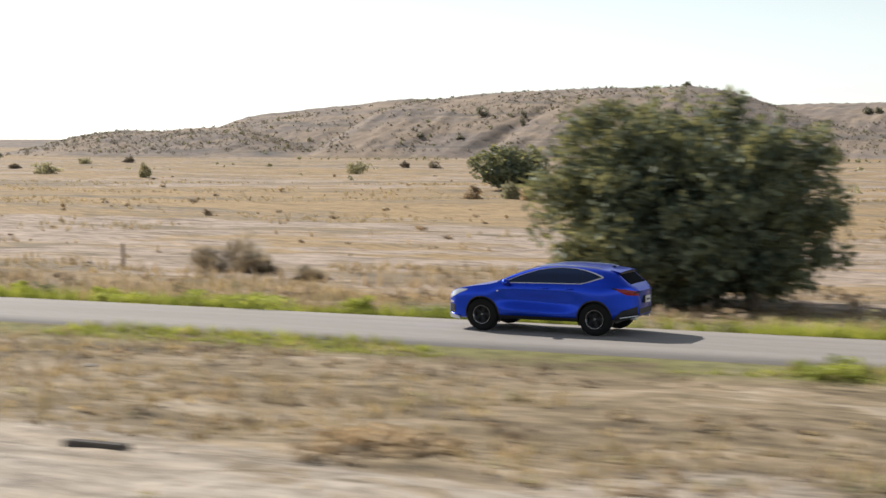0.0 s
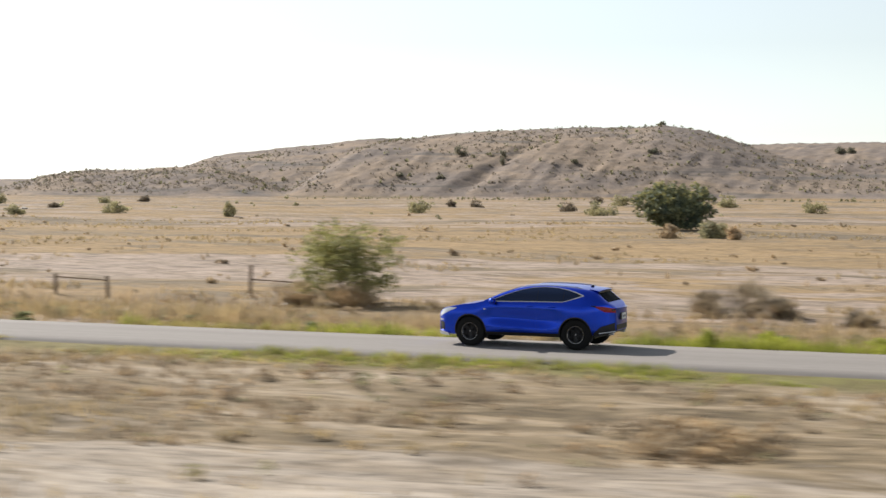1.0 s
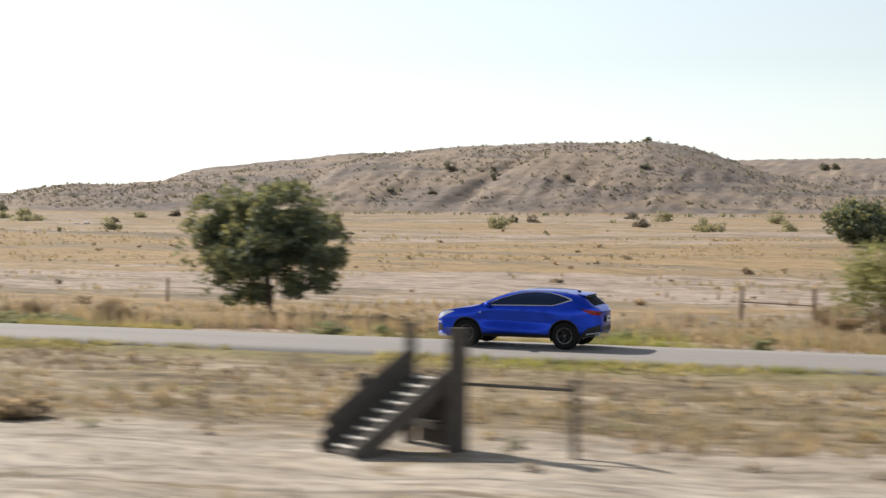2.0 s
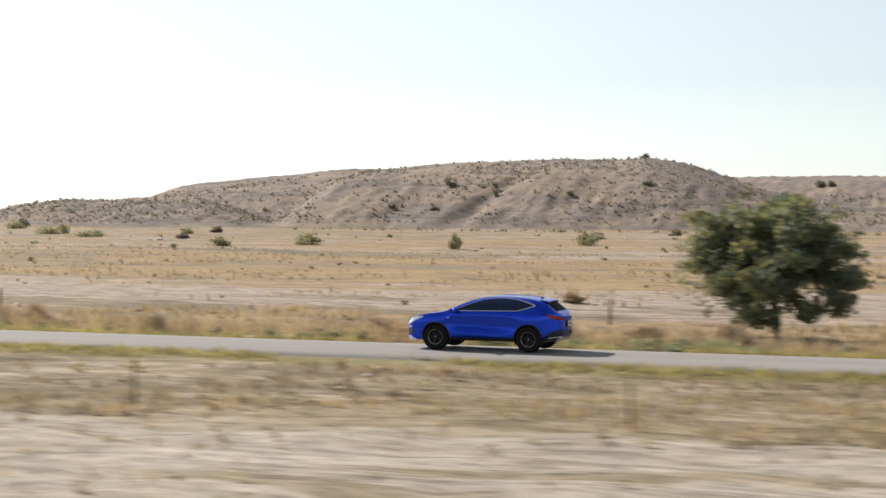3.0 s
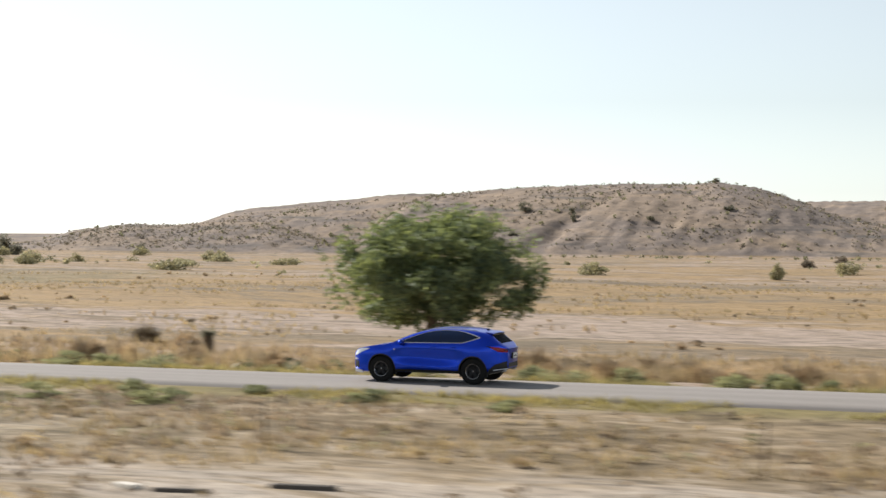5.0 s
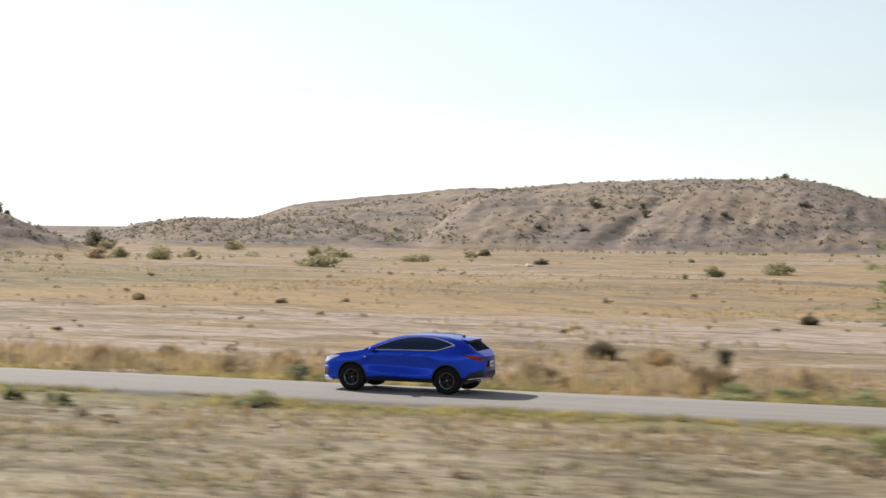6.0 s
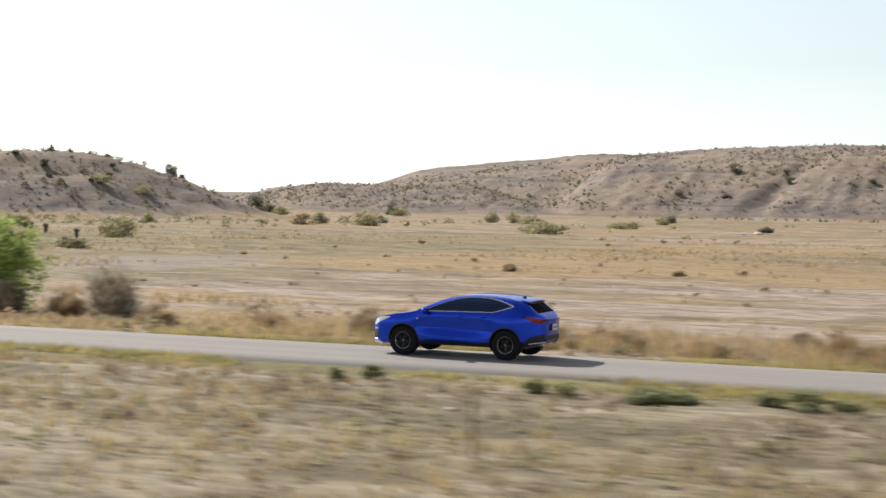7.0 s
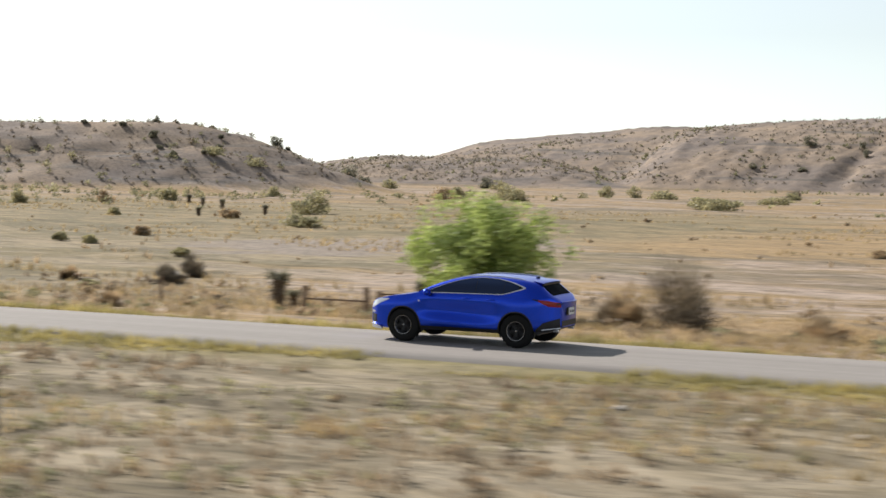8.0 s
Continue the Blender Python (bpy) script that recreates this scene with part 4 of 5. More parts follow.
SHRUBS_FIELD = [(-126.0, 23.0, 2.2, 0.8, "dry"), (-128.7, 24.2, 1.9, 0.9, "grey"), (-193.8, 25.4, 1.7, 1.0, "grey"), (-5, 36, 1.5, 0.7, "dry"), (-202.1, 37.1, 1.0, 0.8, "sage"), (-70, 40, 1.4, 0.7, "dry"),
                (-214.2, 45.9, 1.1, 0.9, "sage"), (-217.5, 47.5, 1.0, 0.8, "sage"), (-124.5, 57, 1.2, 0.7, "grey"), (-160, 60, 1.0, 0.45, "dry"), (-171, 60, 1.1, 0.5, "dry"), (-221.2, 61.3, 1.6, 0.7, "dry"),
                (-157, 64, 0.8, 0.4, "dry"), (-219, 80, 3.4, 1.5, "sage"), (-232.6, 91.6, 2.0, 1.0, "dry"), (-32.5, 94.6, 1.8, 1.6, "dry"), (-38.5, 97, 2.0, 1.5, "dry"), (-249, 97, 1.6, 1.4, "sage"),
                (-35.0, 98.0, 3.0, 2.8, "sage")]
SHRUBS_PLAIN = [(-235, 110, 4.6, 2.8, "sage"), (-273, 113, 2.5, 1.7, "sage"), (-268, 122, 2.2, 1.6, "dry"), (-278, 150, 3.5, 2.0, "sage"), (-148.4, 156.5, 3.0, 2.0, "sage"), (-117.2, 162.5, 2.3, 2.5, "sage"),
                (-143.3, 174, 5.0, 2.2, "sage"), (-214, 186, 8.0, 2.0, "sage"), (-72, 190, 5.0, 2.8, "sage"), (-62, 196, 4.0, 2.0, "sage"), (-248.7, 200, 5.0, 2.2, "sage"), (-262, 203, 5.0, 2.4, "dry"),
                (-221, 204, 6.0, 1.8, "sage"), (-255, 212, 6.0, 2.8, "sage"), (-300, 215, 3.6, 2.0, "sage"), (-266, 216, 4.5, 2.0, "sage"), (-113.5, 222, 5.0, 2.6, "sage"), (-190, 225, 3.0, 1.4, "grey"),
                (-20, 230, 5.0, 2.4, "sage"), (-336, 238, 2.0, 1.2, "dark"), (-218.1, 239.9, 6.0, 1.6, "sage")]
SHRUBS_FAR_PLAIN = [(-341, 241, 1.8, 1.1, "dark"), (-332, 243, 1.6, 1.1, "dark"), (-362, 245, 1.6, 1.0, "dark"), (-346, 246, 2.6, 1.7, "dark"), (-354, 247, 1.7, 1.1, "dark"), (-96, 250, 4.0, 2.2, "grey"),
                    (-326, 252, 5.5, 2.2, "sage"), (-336, 255, 1.9, 1.2, "dark"), (-275, 260, 4.0, 2.2, "sage"), (-356, 262, 2.2, 1.6, "dark"), (-340, 262, 1.7, 1.1, "dark"), (-124.9, 265, 2.6, 1.6, "grey"),
                    (-246.6, 270.0, 7.5, 1.8, "sage"), (-351, 276, 2.0, 1.1, "dark"), (-126.5, 283, 3.0, 2.0, "grey"), (-318, 297, 5.5, 2.2, "sage"), (-228, 299, 4.0, 2.2, "sage"), (-338.2, 287, 2.0, 1.6, "dark"),
                    (-234, 326, 4.0, 2.0, "grey"), (-129, 378, 4.5, 2.2, "grey")]
SHRUBS_HILL_FOOT = [(-50, 240, 5.0, 2.5, "sage"), (-331, 245, 4.0, 2.5, "sage"), (-334, 250, 4.5, 2.4, "sage"), (-340.5, 286, 3.8, 3.2, "dark"), (-262.3, 301.1, 4.0, 3.2, "sage"), (-350, 303, 3.2, 3.0, "grey"),
                    (-276, 322, 5.0, 3.2, "sage"), (-84, 330, 6.0, 3.2, "sage"), (-113, 344, 6.0, 3.0, "sage"), (-361, 369, 5.0, 4.0, "dark"), (-367, 371, 8.0, 7.0, "dark"), (-322, 372, 6.0, 3.2, "sage"),
                    (-338.0, 400.0, 5.0, 3.4, "dark")]
SHRUBS_HILLS = [(-321, 744, 6.0, 2.6, "dark"), (-346, 748, 5.0, 3.0, "dark"), (-256, 762, 5.0, 2.5, "dark"), (-296, 767, 4.0, 5.0, "dark"), (-300, 779, 4.5, 5.0, "dark"), (-220, 781, 6.0, 3.0, "dark"),
                (-327, 786, 8.0, 6.0, "dark"), (-247, 902, 6.0, 3.0, "dark"), (-146, 955, 7.0, 4.0, "dark"), (-153, 961, 9.0, 4.5, "dark")]
SHRUBS = SHRUBS_BY_ROAD + SHRUBS_FIELD + SHRUBS_PLAIN + SHRUBS_FAR_PLAIN + SHRUBS_HILL_FOOT + SHRUBS_HILLS
rs = np.random.RandomState(9)
for k in range(46):
    SHRUBS.append((-165 + 112 * rs.rand(), 4.5 + 8 * rs.rand(), 1.3 + 1.3 * rs.rand(), 0.55 + 0.5 * rs.rand(), "dry"))
LOOKS = {"dry": (MAT_TAN, "tan dry leafless shrub on the sandy ground", "dry_shrub"), "grey": (MAT_DRY_BUSH, "grey-brown dead shrub on the dry plain", "dry_shrub"),
         "sage": (MAT_SAGE, "grey-green desert shrub on the dry plain", "desert_shrub"), "weathered": (MAT_WEATHERED, "greyish brown dry shrub in short grass", "dry_shrub"), "dark": (MAT_DARK_SCRUB, "dark dense bush on the stony hillside", "hillside_bush"), "straw": (MAT_TAN, "low straw-coloured mound of dry grass", "grass_mound")}
for k, (x, y, wide, high, kind) in enumerate(SHRUBS):
    mat, label, name = LOOKS[kind]
    if kind == "sage" and y < 100:
        high *= 0.65
    near = y < 60
    if kind == "grey":
        mat = MAT_GREY_BUSH
    elif kind == "sage":
        mat = MAT_SAGE_FAR
    make_bush(name, x, y, label, wide, high, mat, 100 + k, (60 if near and high > 2 else 30) if near else 26, 80 if near else 60, (0.085 if near else 0.032 * wide + 0.06 if kind == "dark" else 0.018 * wide + 0.07), "shrub" if kind != "straw" else "grass",
              "shrubs on the plain", twiggy=kind in ("dry", "grey", "weathered") and near, stem_mat=MAT_BARK if kind in ("sage", "grey") else MAT_DRY_BUSH)

# low green clumps along the road's edges: place, width, height
CLUMPS_FAR_SIDE_LATE = [(-151.8, 2.9, 0.7, 0.45), (-132.1, 2.0, 0.8, 0.5), (-131.1, 1.9, 0.7, 0.4), (-130.1, 2.2, 0.9, 0.5), (-127.9, 2.2, 0.9, 0.55), (-119.4, 2.2, 1.5, 0.5), (-118.0, 2.3, 1.2, 0.45), (-116.1, 2.2, 1.6, 0.5),
                        (-107.8, 2.0, 0.8, 0.3), (-107.0, 2.0, 1.0, 0.4), (-104.1, 2.4, 0.9, 0.45), (-102.9, 2.3, 1.8, 0.5), (-101.0, 2.7, 1.1, 0.5), (-98.0, 2.5, 1.3, 0.5), (-96.8, 2.2, 0.9, 0.5), (-96.4, 1.8, 0.8, 0.45),
                        (-95.3, 1.7, 0.7, 0.4), (-93.4, 2.6, 1.1, 0.45), (-91.6, 2.4, 0.9, 0.4), (-90.5, 2.4, 0.7, 0.4)]
CLUMPS_FAR_SIDE_EARLY = [(-83.5, 2.4, 0.8, 0.4), (-81.0, 2.5, 1.0, 0.45), (-79.6, 2.1, 0.8, 0.35), (-78.2, 2.2, 0.7, 0.35), (-70.1, 2.4, 0.7, 0.4), (-68.9, 2.1, 0.7, 0.35), (-68.4, 3.0, 0.7, 0.45), (-67.3, 2.9, 0.6, 0.4),
                         (-64.5, 2.6, 1.4, 0.5), (-62.8, 2.3, 1.1, 0.45), (-61.5, 2.4, 1.2, 0.4), (-60.2, 2.2, 1.3, 0.5), (-58.5, 2.4, 1.6, 0.45), (-57.3, 2.1, 1.0, 0.45), (-56.0, 2.3, 2.0, 0.5), (-46.9, 2.4, 1.2, 0.5),
                         (-44.8, 1.9, 0.7, 0.4), (-42.0, 2.0, 0.8, 0.4), (-37.6, 2.3, 1.4, 0.6), (-33.9, 2.0, 0.6, 0.35), (-24.6, 2.2, 0.5, 0.35), (-13.6, 1.9, 0.6, 0.45), (-12.0, 2.1, 0.7, 0.6), (-11.7, 2.0, 0.5, 0.45),
                         (-9.1, 2.2, 1.2, 0.4), (-8.0, 2.0, 1.4, 0.4), (-6.1, 2.0, 1.3, 0.45), (-4.8, 2.2, 2.0, 0.45), (-3.9, 1.9, 2.2, 0.5), (-1.3, 2.4, 1.0, 0.5), (0.7, 2.4, 1.1, 0.55)]
CLUMPS_NEAR_SIDE = [(-150.1, -5.5, 0.4, 0.35), (-149.6, -4.8, 0.5, 0.35), (-145.5, -5.3, 0.5, 0.4), (-144.9, -5.4, 0.7, 0.4), (-143.0, -5.7, 0.8, 0.45), (-142.4, -5.4, 0.9, 0.45), (-140.6, -5.2, 0.7, 0.4), (-139.9, -5.4, 0.8, 0.45),
                    (-139.2, -5.0, 0.6, 0.35), (-136.5, -5.5, 0.7, 0.4), (-135.0, -5.9, 0.7, 0.4), (-130.3, -4.3, 1.1, 0.4), (-114.9, -6.5, 1.3, 0.5), (-112.3, -5.8, 0.9, 0.5), (-111.3, -6.3, 1.0, 0.5), (-111.2, -6.9, 1.7, 0.55),
                    (-109.7, -4.0, 0.8, 0.25), (-106.4, -4.6, 1.1, 0.4), (-102.2, -5.6, 0.9, 0.4), (-87.0, -5.0, 0.7, 0.35), (-78.5, -4.1, 0.8, 0.35), (12.0, -4.2, 1.5, 0.4), (13.6, -4.9, 1.3, 0.4)]
CLUMPS = CLUMPS_FAR_SIDE_LATE + CLUMPS_FAR_SIDE_EARLY + CLUMPS_NEAR_SIDE
for k, (x, y, wide, high) in enumerate(CLUMPS):
    make_bush("verge_plant", x, y, "low sage-green plant on the grassy verge", wide * 1.2, high * (1.15 if y > 0 else 0.95), MAT_VERGE_PLANT if x < -20 or abs(x - 0.7) < 0.1 else MAT_VERGE, 300 + k, 14, 60, 0.055, "plant", "plants along the verge", 4)


def make_yucca(x, y, high, seed):
    r = np.random.RandomState(seed)
    plant = tagged(new("yucca"), "small yucca with a shaggy trunk and stiff green leaves", "yucca", "yuccas")
    plant.location = (x, y, sit(x, y) - 0.03)
    bm = tube(bmesh.new(), [(0, 0, -0.05), (0.03, 0, high * 0.3), (0.0, 0.02, high * 0.62)], [high * 0.11, high * 0.14, high * 0.15], 8)
    part("trunk", bm, MAT_BARK, plant, "shaggy brown trunk")
    for name, n, z0, z1, up, reach, mat, label in (("leaves", 200, 0.60, 0.74, 0.25, 0.26, MAT_DARK_SCRUB, ""), ("dead_skirt", 260, 0.18, 0.62, -0.75, 0.20, MAT_GREY_BUSH, "brown dead leaf skirt")):
        d = r.normal(size=(n, 3))
        d[:, 2] = 0.5 * d[:, 2] + up
        d /= np.linalg.norm(d, axis=1, keepdims=True)
        base = np.column_stack([np.zeros((n, 2)), high * (z0 + (z1 - z0) * r.rand(n))]) + d * high * 0.08 * np.array([1, 1, 0])
        tip = base + d * high * reach * (0.7 + 0.5 * r.rand(n, 1))
        off = np.cross(d, r.normal(size=(n, 3)))
        off = off / np.linalg.norm(off, axis=1, keepdims=True) * 0.026
        q = np.stack([base - off, base + off, tip + off * 0.1, tip - off * 0.1], 1)
        ob = tagged(new(name, quads_mesh(name, q, mat)), label)
        ob.parent = plant
    return plant


for k, (x, y, high) in enumerate([(-183.1, 14.0, 1.5), (-181.5, 12.2, 0.85), (-122.6, 18.6, 1.25), (-179.4, 17.5, 1.1), (-174.2, 14.2, 1.0), (-250, 118, 1.3), (-255, 122, 1.1), (-240, 110, 1.2), (-262, 130, 1.4), (-244, 104, 1.1)]):
    make_yucca(x, y, high, 500 + k)


# ---- grass and far scrub, too many to count ----
def tufts(name, r, xy, high, spread, blades, width, mat, label):
    n = len(xy)
    z = land_height(xy[:, 0], xy[:, 1])
    base = np.repeat(np.column_stack([xy, z - 0.02]), blades, 0)
    h = np.repeat(high, blades)[:, None] * (0.6 + 0.6 * r.rand(n * blades, 1))
    a = r.rand(n * blades) * 6.283
    s = np.repeat(spread, blades) * (0.3 + 0.7 * r.rand(n * blades))
    out = np.column_stack([np.cos(a) * s, np.sin(a) * s, np.zeros(n * blades)])
    foot = base + out * 0.35
    tip = base + out + np.column_stack([np.zeros((n * blades, 2)), h])
    b2 = r.rand(n * blades) * 3.14
    side = np.column_stack([np.cos(b2), np.sin(b2), 0 * b2]) * np.repeat(width, blades)[:, None]
    q = np.stack([foot - side, foot + side, tip + side * 0.25, tip - side * 0.25], 1)
    return tagged(new(name, quads_mesh(name, q, mat)), label, "grass", kind="stuff")


def patchy(r, n, x0, x1, y0, y1, seed, cut, scale=(1.0, 1.0)):
    """Places that gather in patches."""
    x, y = x0 + (x1 - x0) * r.rand(n), y0 + (y1 - y0) * r.rand(n)
    keep = wave_noise(x * scale[0], y * scale[1], seed, 14, 8.0) > cut
    return np.column_stack([x[keep], y[keep]])


def on_track(xy):
    """The bare dusty strip beside the camera's track keeps few plants."""
    x, y = xy[:, 0], xy[:, 1] + 1.2 * wave_noise(xy[:, 0], xy[:, 1], 91, 10, 14.0)
    return (y < -15.4) & (y > -30) & (x > -104) & (r.rand(len(xy)) > 0.12)


def grass_share(xy):
    """Grass is tall beyond the road in mid-course, short at both ends and under the trees."""
    x, y = xy[:, 0], xy[:, 1]
    share = np.where(x < -158, 0.42, np.where(x > -28, 0.65, 0.85))
    for tx, ty, rad in ((5.5, 10.5, 10.0), (-54.5, 14.0, 7.0), (-110.5, 15.0, 7.5)):
        share = share * np.where(np.hypot(x - tx, (y - ty) * 1.2) < rad, 0.3, 1.0)
    return np.where((y > 0) & (y < 22), share, 1.0)


r = np.random.RandomState(77)
# green verges
for y0, y1, n, hi in ((1.15, 2.9, 24000, 0.20), (-4.7, -3.40, 22000, 0.15)):
    xy = patchy(r, n, -235, 45, y0, y1, 41, -0.3, (0.8, 2.2))
    fade = np.clip(1.15 - np.abs(xy[:, 1] - (y0 if y0 > 0 else y1)) / 1.9, 0.25, 1)
    wet = smoothstep(-42, -12, xy[:, 0] + 14 * wave_noise(xy[:, 0], xy[:, 1] * 0.2, 42, 10, 9.0)) > r.rand(len(xy)) * (1 if y0 > 0 else 1.6)
    k = len(xy)
    high = hi * fade * (0.5 + 0.9 * r.rand(k)) * (1 + (0.65 if y0 > 0 else 0.1) * wet)
    for sel, mat, label in ((wet, MAT_VERGE, "bright green grass along the edge of the road"), (~wet, MAT_VERGE_DRY, "olive half-dry grass along the edge of the road")):
        n2 = int(sel.sum())
        tufts("verge_grass", r, xy[sel], high[sel], np.full(n2, 0.10), 5, np.full(n2, 0.018), mat, label)
# straw grass
for y0, y1, n, hi, wd, cut, sd in ((-26, -4.6, 42000, 0.16, 0.016, 0.15, 51), (2.2, 16, 30000, 0.47, 0.015, -0.2, 52), (16, 28, 12000, 0.26, 0.020, 0.25, 53), (28, 60, 8000, 0.22, 0.025, 0.9, 55), (60, 150, 14000, 0.20, 0.045, 0.1, 54)):
    xy = patchy(r, n, -235 - max(0, y1 - 20) * 0.9, 45 + max(0, y1 - 20) * 0.1, y0, y1, sd, cut, (0.35, 0.9) if y1 < 50 else (0.2, 0.26))
    xy = xy[~on_track(xy)]
    k = len(xy)
    low = grass_share(xy)
    tufts("dry_grass", r, xy, hi * low * (0.5 + r.rand(k)), np.full(k, 0.12 if y1 < 50 else 0.3), 5, np.full(k, wd * 1.1), MAT_STRAW, "straw-coloured dry grass in patches on the plain")
# brown weeds
for y0, y1, n, hi, wd, cut, sd in ((-26, -5, 26000, 0.18, 0.016, 0.35, 61), (3.5, 20, 17000, 0.62, 0.014, 0.1, 62), (20, 70, 3000, 0.3, 0.03, 0.8, 63)):
    xy = patchy(r, n, -235, 45, y0, y1, sd, cut, (0.6, 1.0))
    xy = xy[~on_track(xy)]
    k = len(xy)
    low = grass_share(xy)
    tufts("dry_weeds", r, xy, hi * low * (0.4 + r.rand(k)), np.full(k, 0.16), 7, np.full(k, wd * 1.1), MAT_TAN if y0 > 0 else MAT_DRY_BUSH, "tan dry weeds between the grass")


def scrub(name, r, xy, wide, mat, label, per=9, tall=0.55):
    n = len(xy)
    z = land_height(xy[:, 0], xy[:, 1])
    w = wide * (0.5 + 0.9 * r.rand(n) ** 2)
    c = np.column_stack([xy, z + w * 0.22])
    q = leaves(r, c, np.column_stack([w * 0.5, w * 0.5, w * tall * 0.5]), per, 1.0)
    mid = q.mean(axis=1, keepdims=True)
    q = mid + (q - mid) * np.repeat(w, per)[:, None, None] * (0.30 if per < 20 else 0.16 if per < 40 else 0.12)
    return tagged(new(name, quads_mesh(name, q, mat)), label, "scrub", kind="stuff")


def on_hills(r, n):
    x, y = -680 + 640 * r.rand(n), 668 + 260 * r.rand(n) ** 1.1
    keep = (wave_noise(x, y, 71, 12, 70.0) + r.normal(size=n) * 0.9 > -0.1) & (land_height(x, y) > -2.5)
    return np.column_stack([x[keep], y[keep]])


scrub("hill_scrub", r, on_hills(r, 6500), 1.4, MAT_HILL_SCRUB, "dark scattered scrub on the stony hills", 12, 0.8)
scrub("hill_scrub", r, on_hills(r, 2600), 2.2, MAT_HILL_SCRUB, "dark scattered bushes on the stony hills", 20, 0.8)
scrub("hill_scrub", r, on_hills(r, 1500), 2.1, MAT_SAGE, "grey-green scattered scrub on the stony hills", 12, 0.8)
x, y = -570 + 150 * r.rand(420), 672 + 100 * r.rand(420)
scrub("hill_scrub", r, np.column_stack([x, y]), 2.2, MAT_HILL_SCRUB, "dark bushes crowded on the low shoulder", 20, 0.8)
for n, wd, mat in ((1500, 0.75, MAT_GREY_BUSH), (230, 1.5, MAT_GREY_BUSH), (200, 1.5, MAT_SAGE)):
    x, y = -520 + 205 * r.rand(n), 195 + 120 * r.rand(n)
    keep = land_height(x, y) > -0.5
    scrub("hill_scrub", r, np.column_stack([x, y])[keep], wd, mat, "dark scrub on the nearer hill", 14 if wd < 1 else 60, 0.75)
x, y = -470 + 150 * r.rand(520), 200 + 100 * r.rand(520)
keep = land_height(x, y) > -0.5
scrub("hill_scrub", r, np.column_stack([x, y])[keep], 1.15, MAT_HILL_SCRUB, "round brown bushes on the nearer hill", 40, 0.8)
x, y = -400 + 110 * r.rand(120), 170 + 55 * r.rand(120)
scrub("hill_scrub", r, np.column_stack([x, y]), 1.8, MAT_SAGE_FAR, "olive bushes at the foot of the nearer hill", 60, 0.8)
x, y = -340 + 420 * r.rand(70), 120 + 230 * r.rand(70) ** 0.7
scrub("plain_scrub", r, np.column_stack([x, y]), 1.3, MAT_SAGE_FAR, "small grey-green scrub on the plain")
x, y = -380 + 130 * r.rand(210), 105 + 170 * r.rand(210)
scrub("plain_scrub", r, np.column_stack([x, y]), 1.5, MAT_SAGE, "grey-green scrub and yuccas below the hill", 45, 0.9)
x, y = -330 + 330 * r.rand(150), 560 + 150 * r.rand(150)
scrub("plain_scrub", r, np.column_stack([x, y]), 1.7, MAT_SAGE, "pale green scrub and yuccas at the foot of the hill", 12, 1.1)

# low brown mats and tufts scattered over the flats
for n, y0, y1, wd, mat, sd, tall, label in ((170, 18, 75, 0.5, MAT_DRY_BUSH, 87, 0.25, "low brown mats of dead weeds on pale dirt"), (420, 18, 80, 0.36, MAT_TAN, 88, 0.5, "tan tussocks on the pale flats"),
                                            (450, 60, 170, 0.55, MAT_TAN, 89, 0.4, "golden grass clumps far out on the plain"), (60, 60, 260, 0.8, MAT_DRY_BUSH, 90, 0.3, "brown weed mats far out on the plain")):
    xy = patchy(r, n, -250 - 0.6 * y1, 60, y0, y1, sd, 0.0, (0.14, 0.3))
    scrub("plain_scrub", r, xy, wd, mat, label, 16, tall)

# grey-green ground cover where the verge is stony
xy = patchy(r, 9000, -240, -112, -27, -5.5, 86, -0.2, (0.6, 1.2))
scrub("low_scrub", r, xy, 0.24, MAT_SAGE_FAR, "small grey-green weeds on stony dirt", 20, 0.6)

# low shrublets close to the road
for y0, y1, n, wd, mat, sd, label in ((-27, -5, 3000, 0.33, MAT_DRY_BUSH, 81, "low tan dry shrublets on the dirt"), (-27, -5, 1000, 0.30, MAT_SAGE_FAR, 82, "low olive shrublets on the dirt"), (-27, -5, 1300, 0.34, MAT_STRAW, 85, "low straw tussocks on the dirt"),
                                (3, 22, 900, 0.6, MAT_DRY_BUSH, 83, "tan dry shrublets beyond the road"), (2.5, 12, 500, 0.6, MAT_SAGE, 84, "olive shrublets beyond the road")):
    xy = patchy(r, n * 2, -235 - max(0, y1 - 20) * 0.9, 45, y0, y1, sd, -0.1, (0.5, 0.9))
    xy = xy[~on_track(xy)]
    if mat is MAT_STRAW:
        xy = xy[xy[:, 0] > -118]
    scrub("low_scrub", r, xy, wd, mat, label, 20, 0.6)

# ---- old fence, planks, stones and the loading chute ----
def post_mesh(r, high, rad):
    bm = bmesh.new()
    lean = (0.04 * r.randn(), 0.04 * r.randn())
    tube(bm, [(0, 0, -0.15), (lean[0] * 0.4, lean[1] * 0.4, high * 0.5), (lean[0], lean[1], high)], [rad * 1.1, rad, rad * 0.92], 8)
    return bm


def make_post(x, y, high, seed, rad=0.09):
    r = np.random.RandomState(seed)
    post = part("fence_post", post_mesh(r, high, rad), MAT_WOOD)
    post.location = (x, y, sit(x, y))
    return tagged(post, "weathered brown wooden fence post in dry grass", "post", "old fence posts")


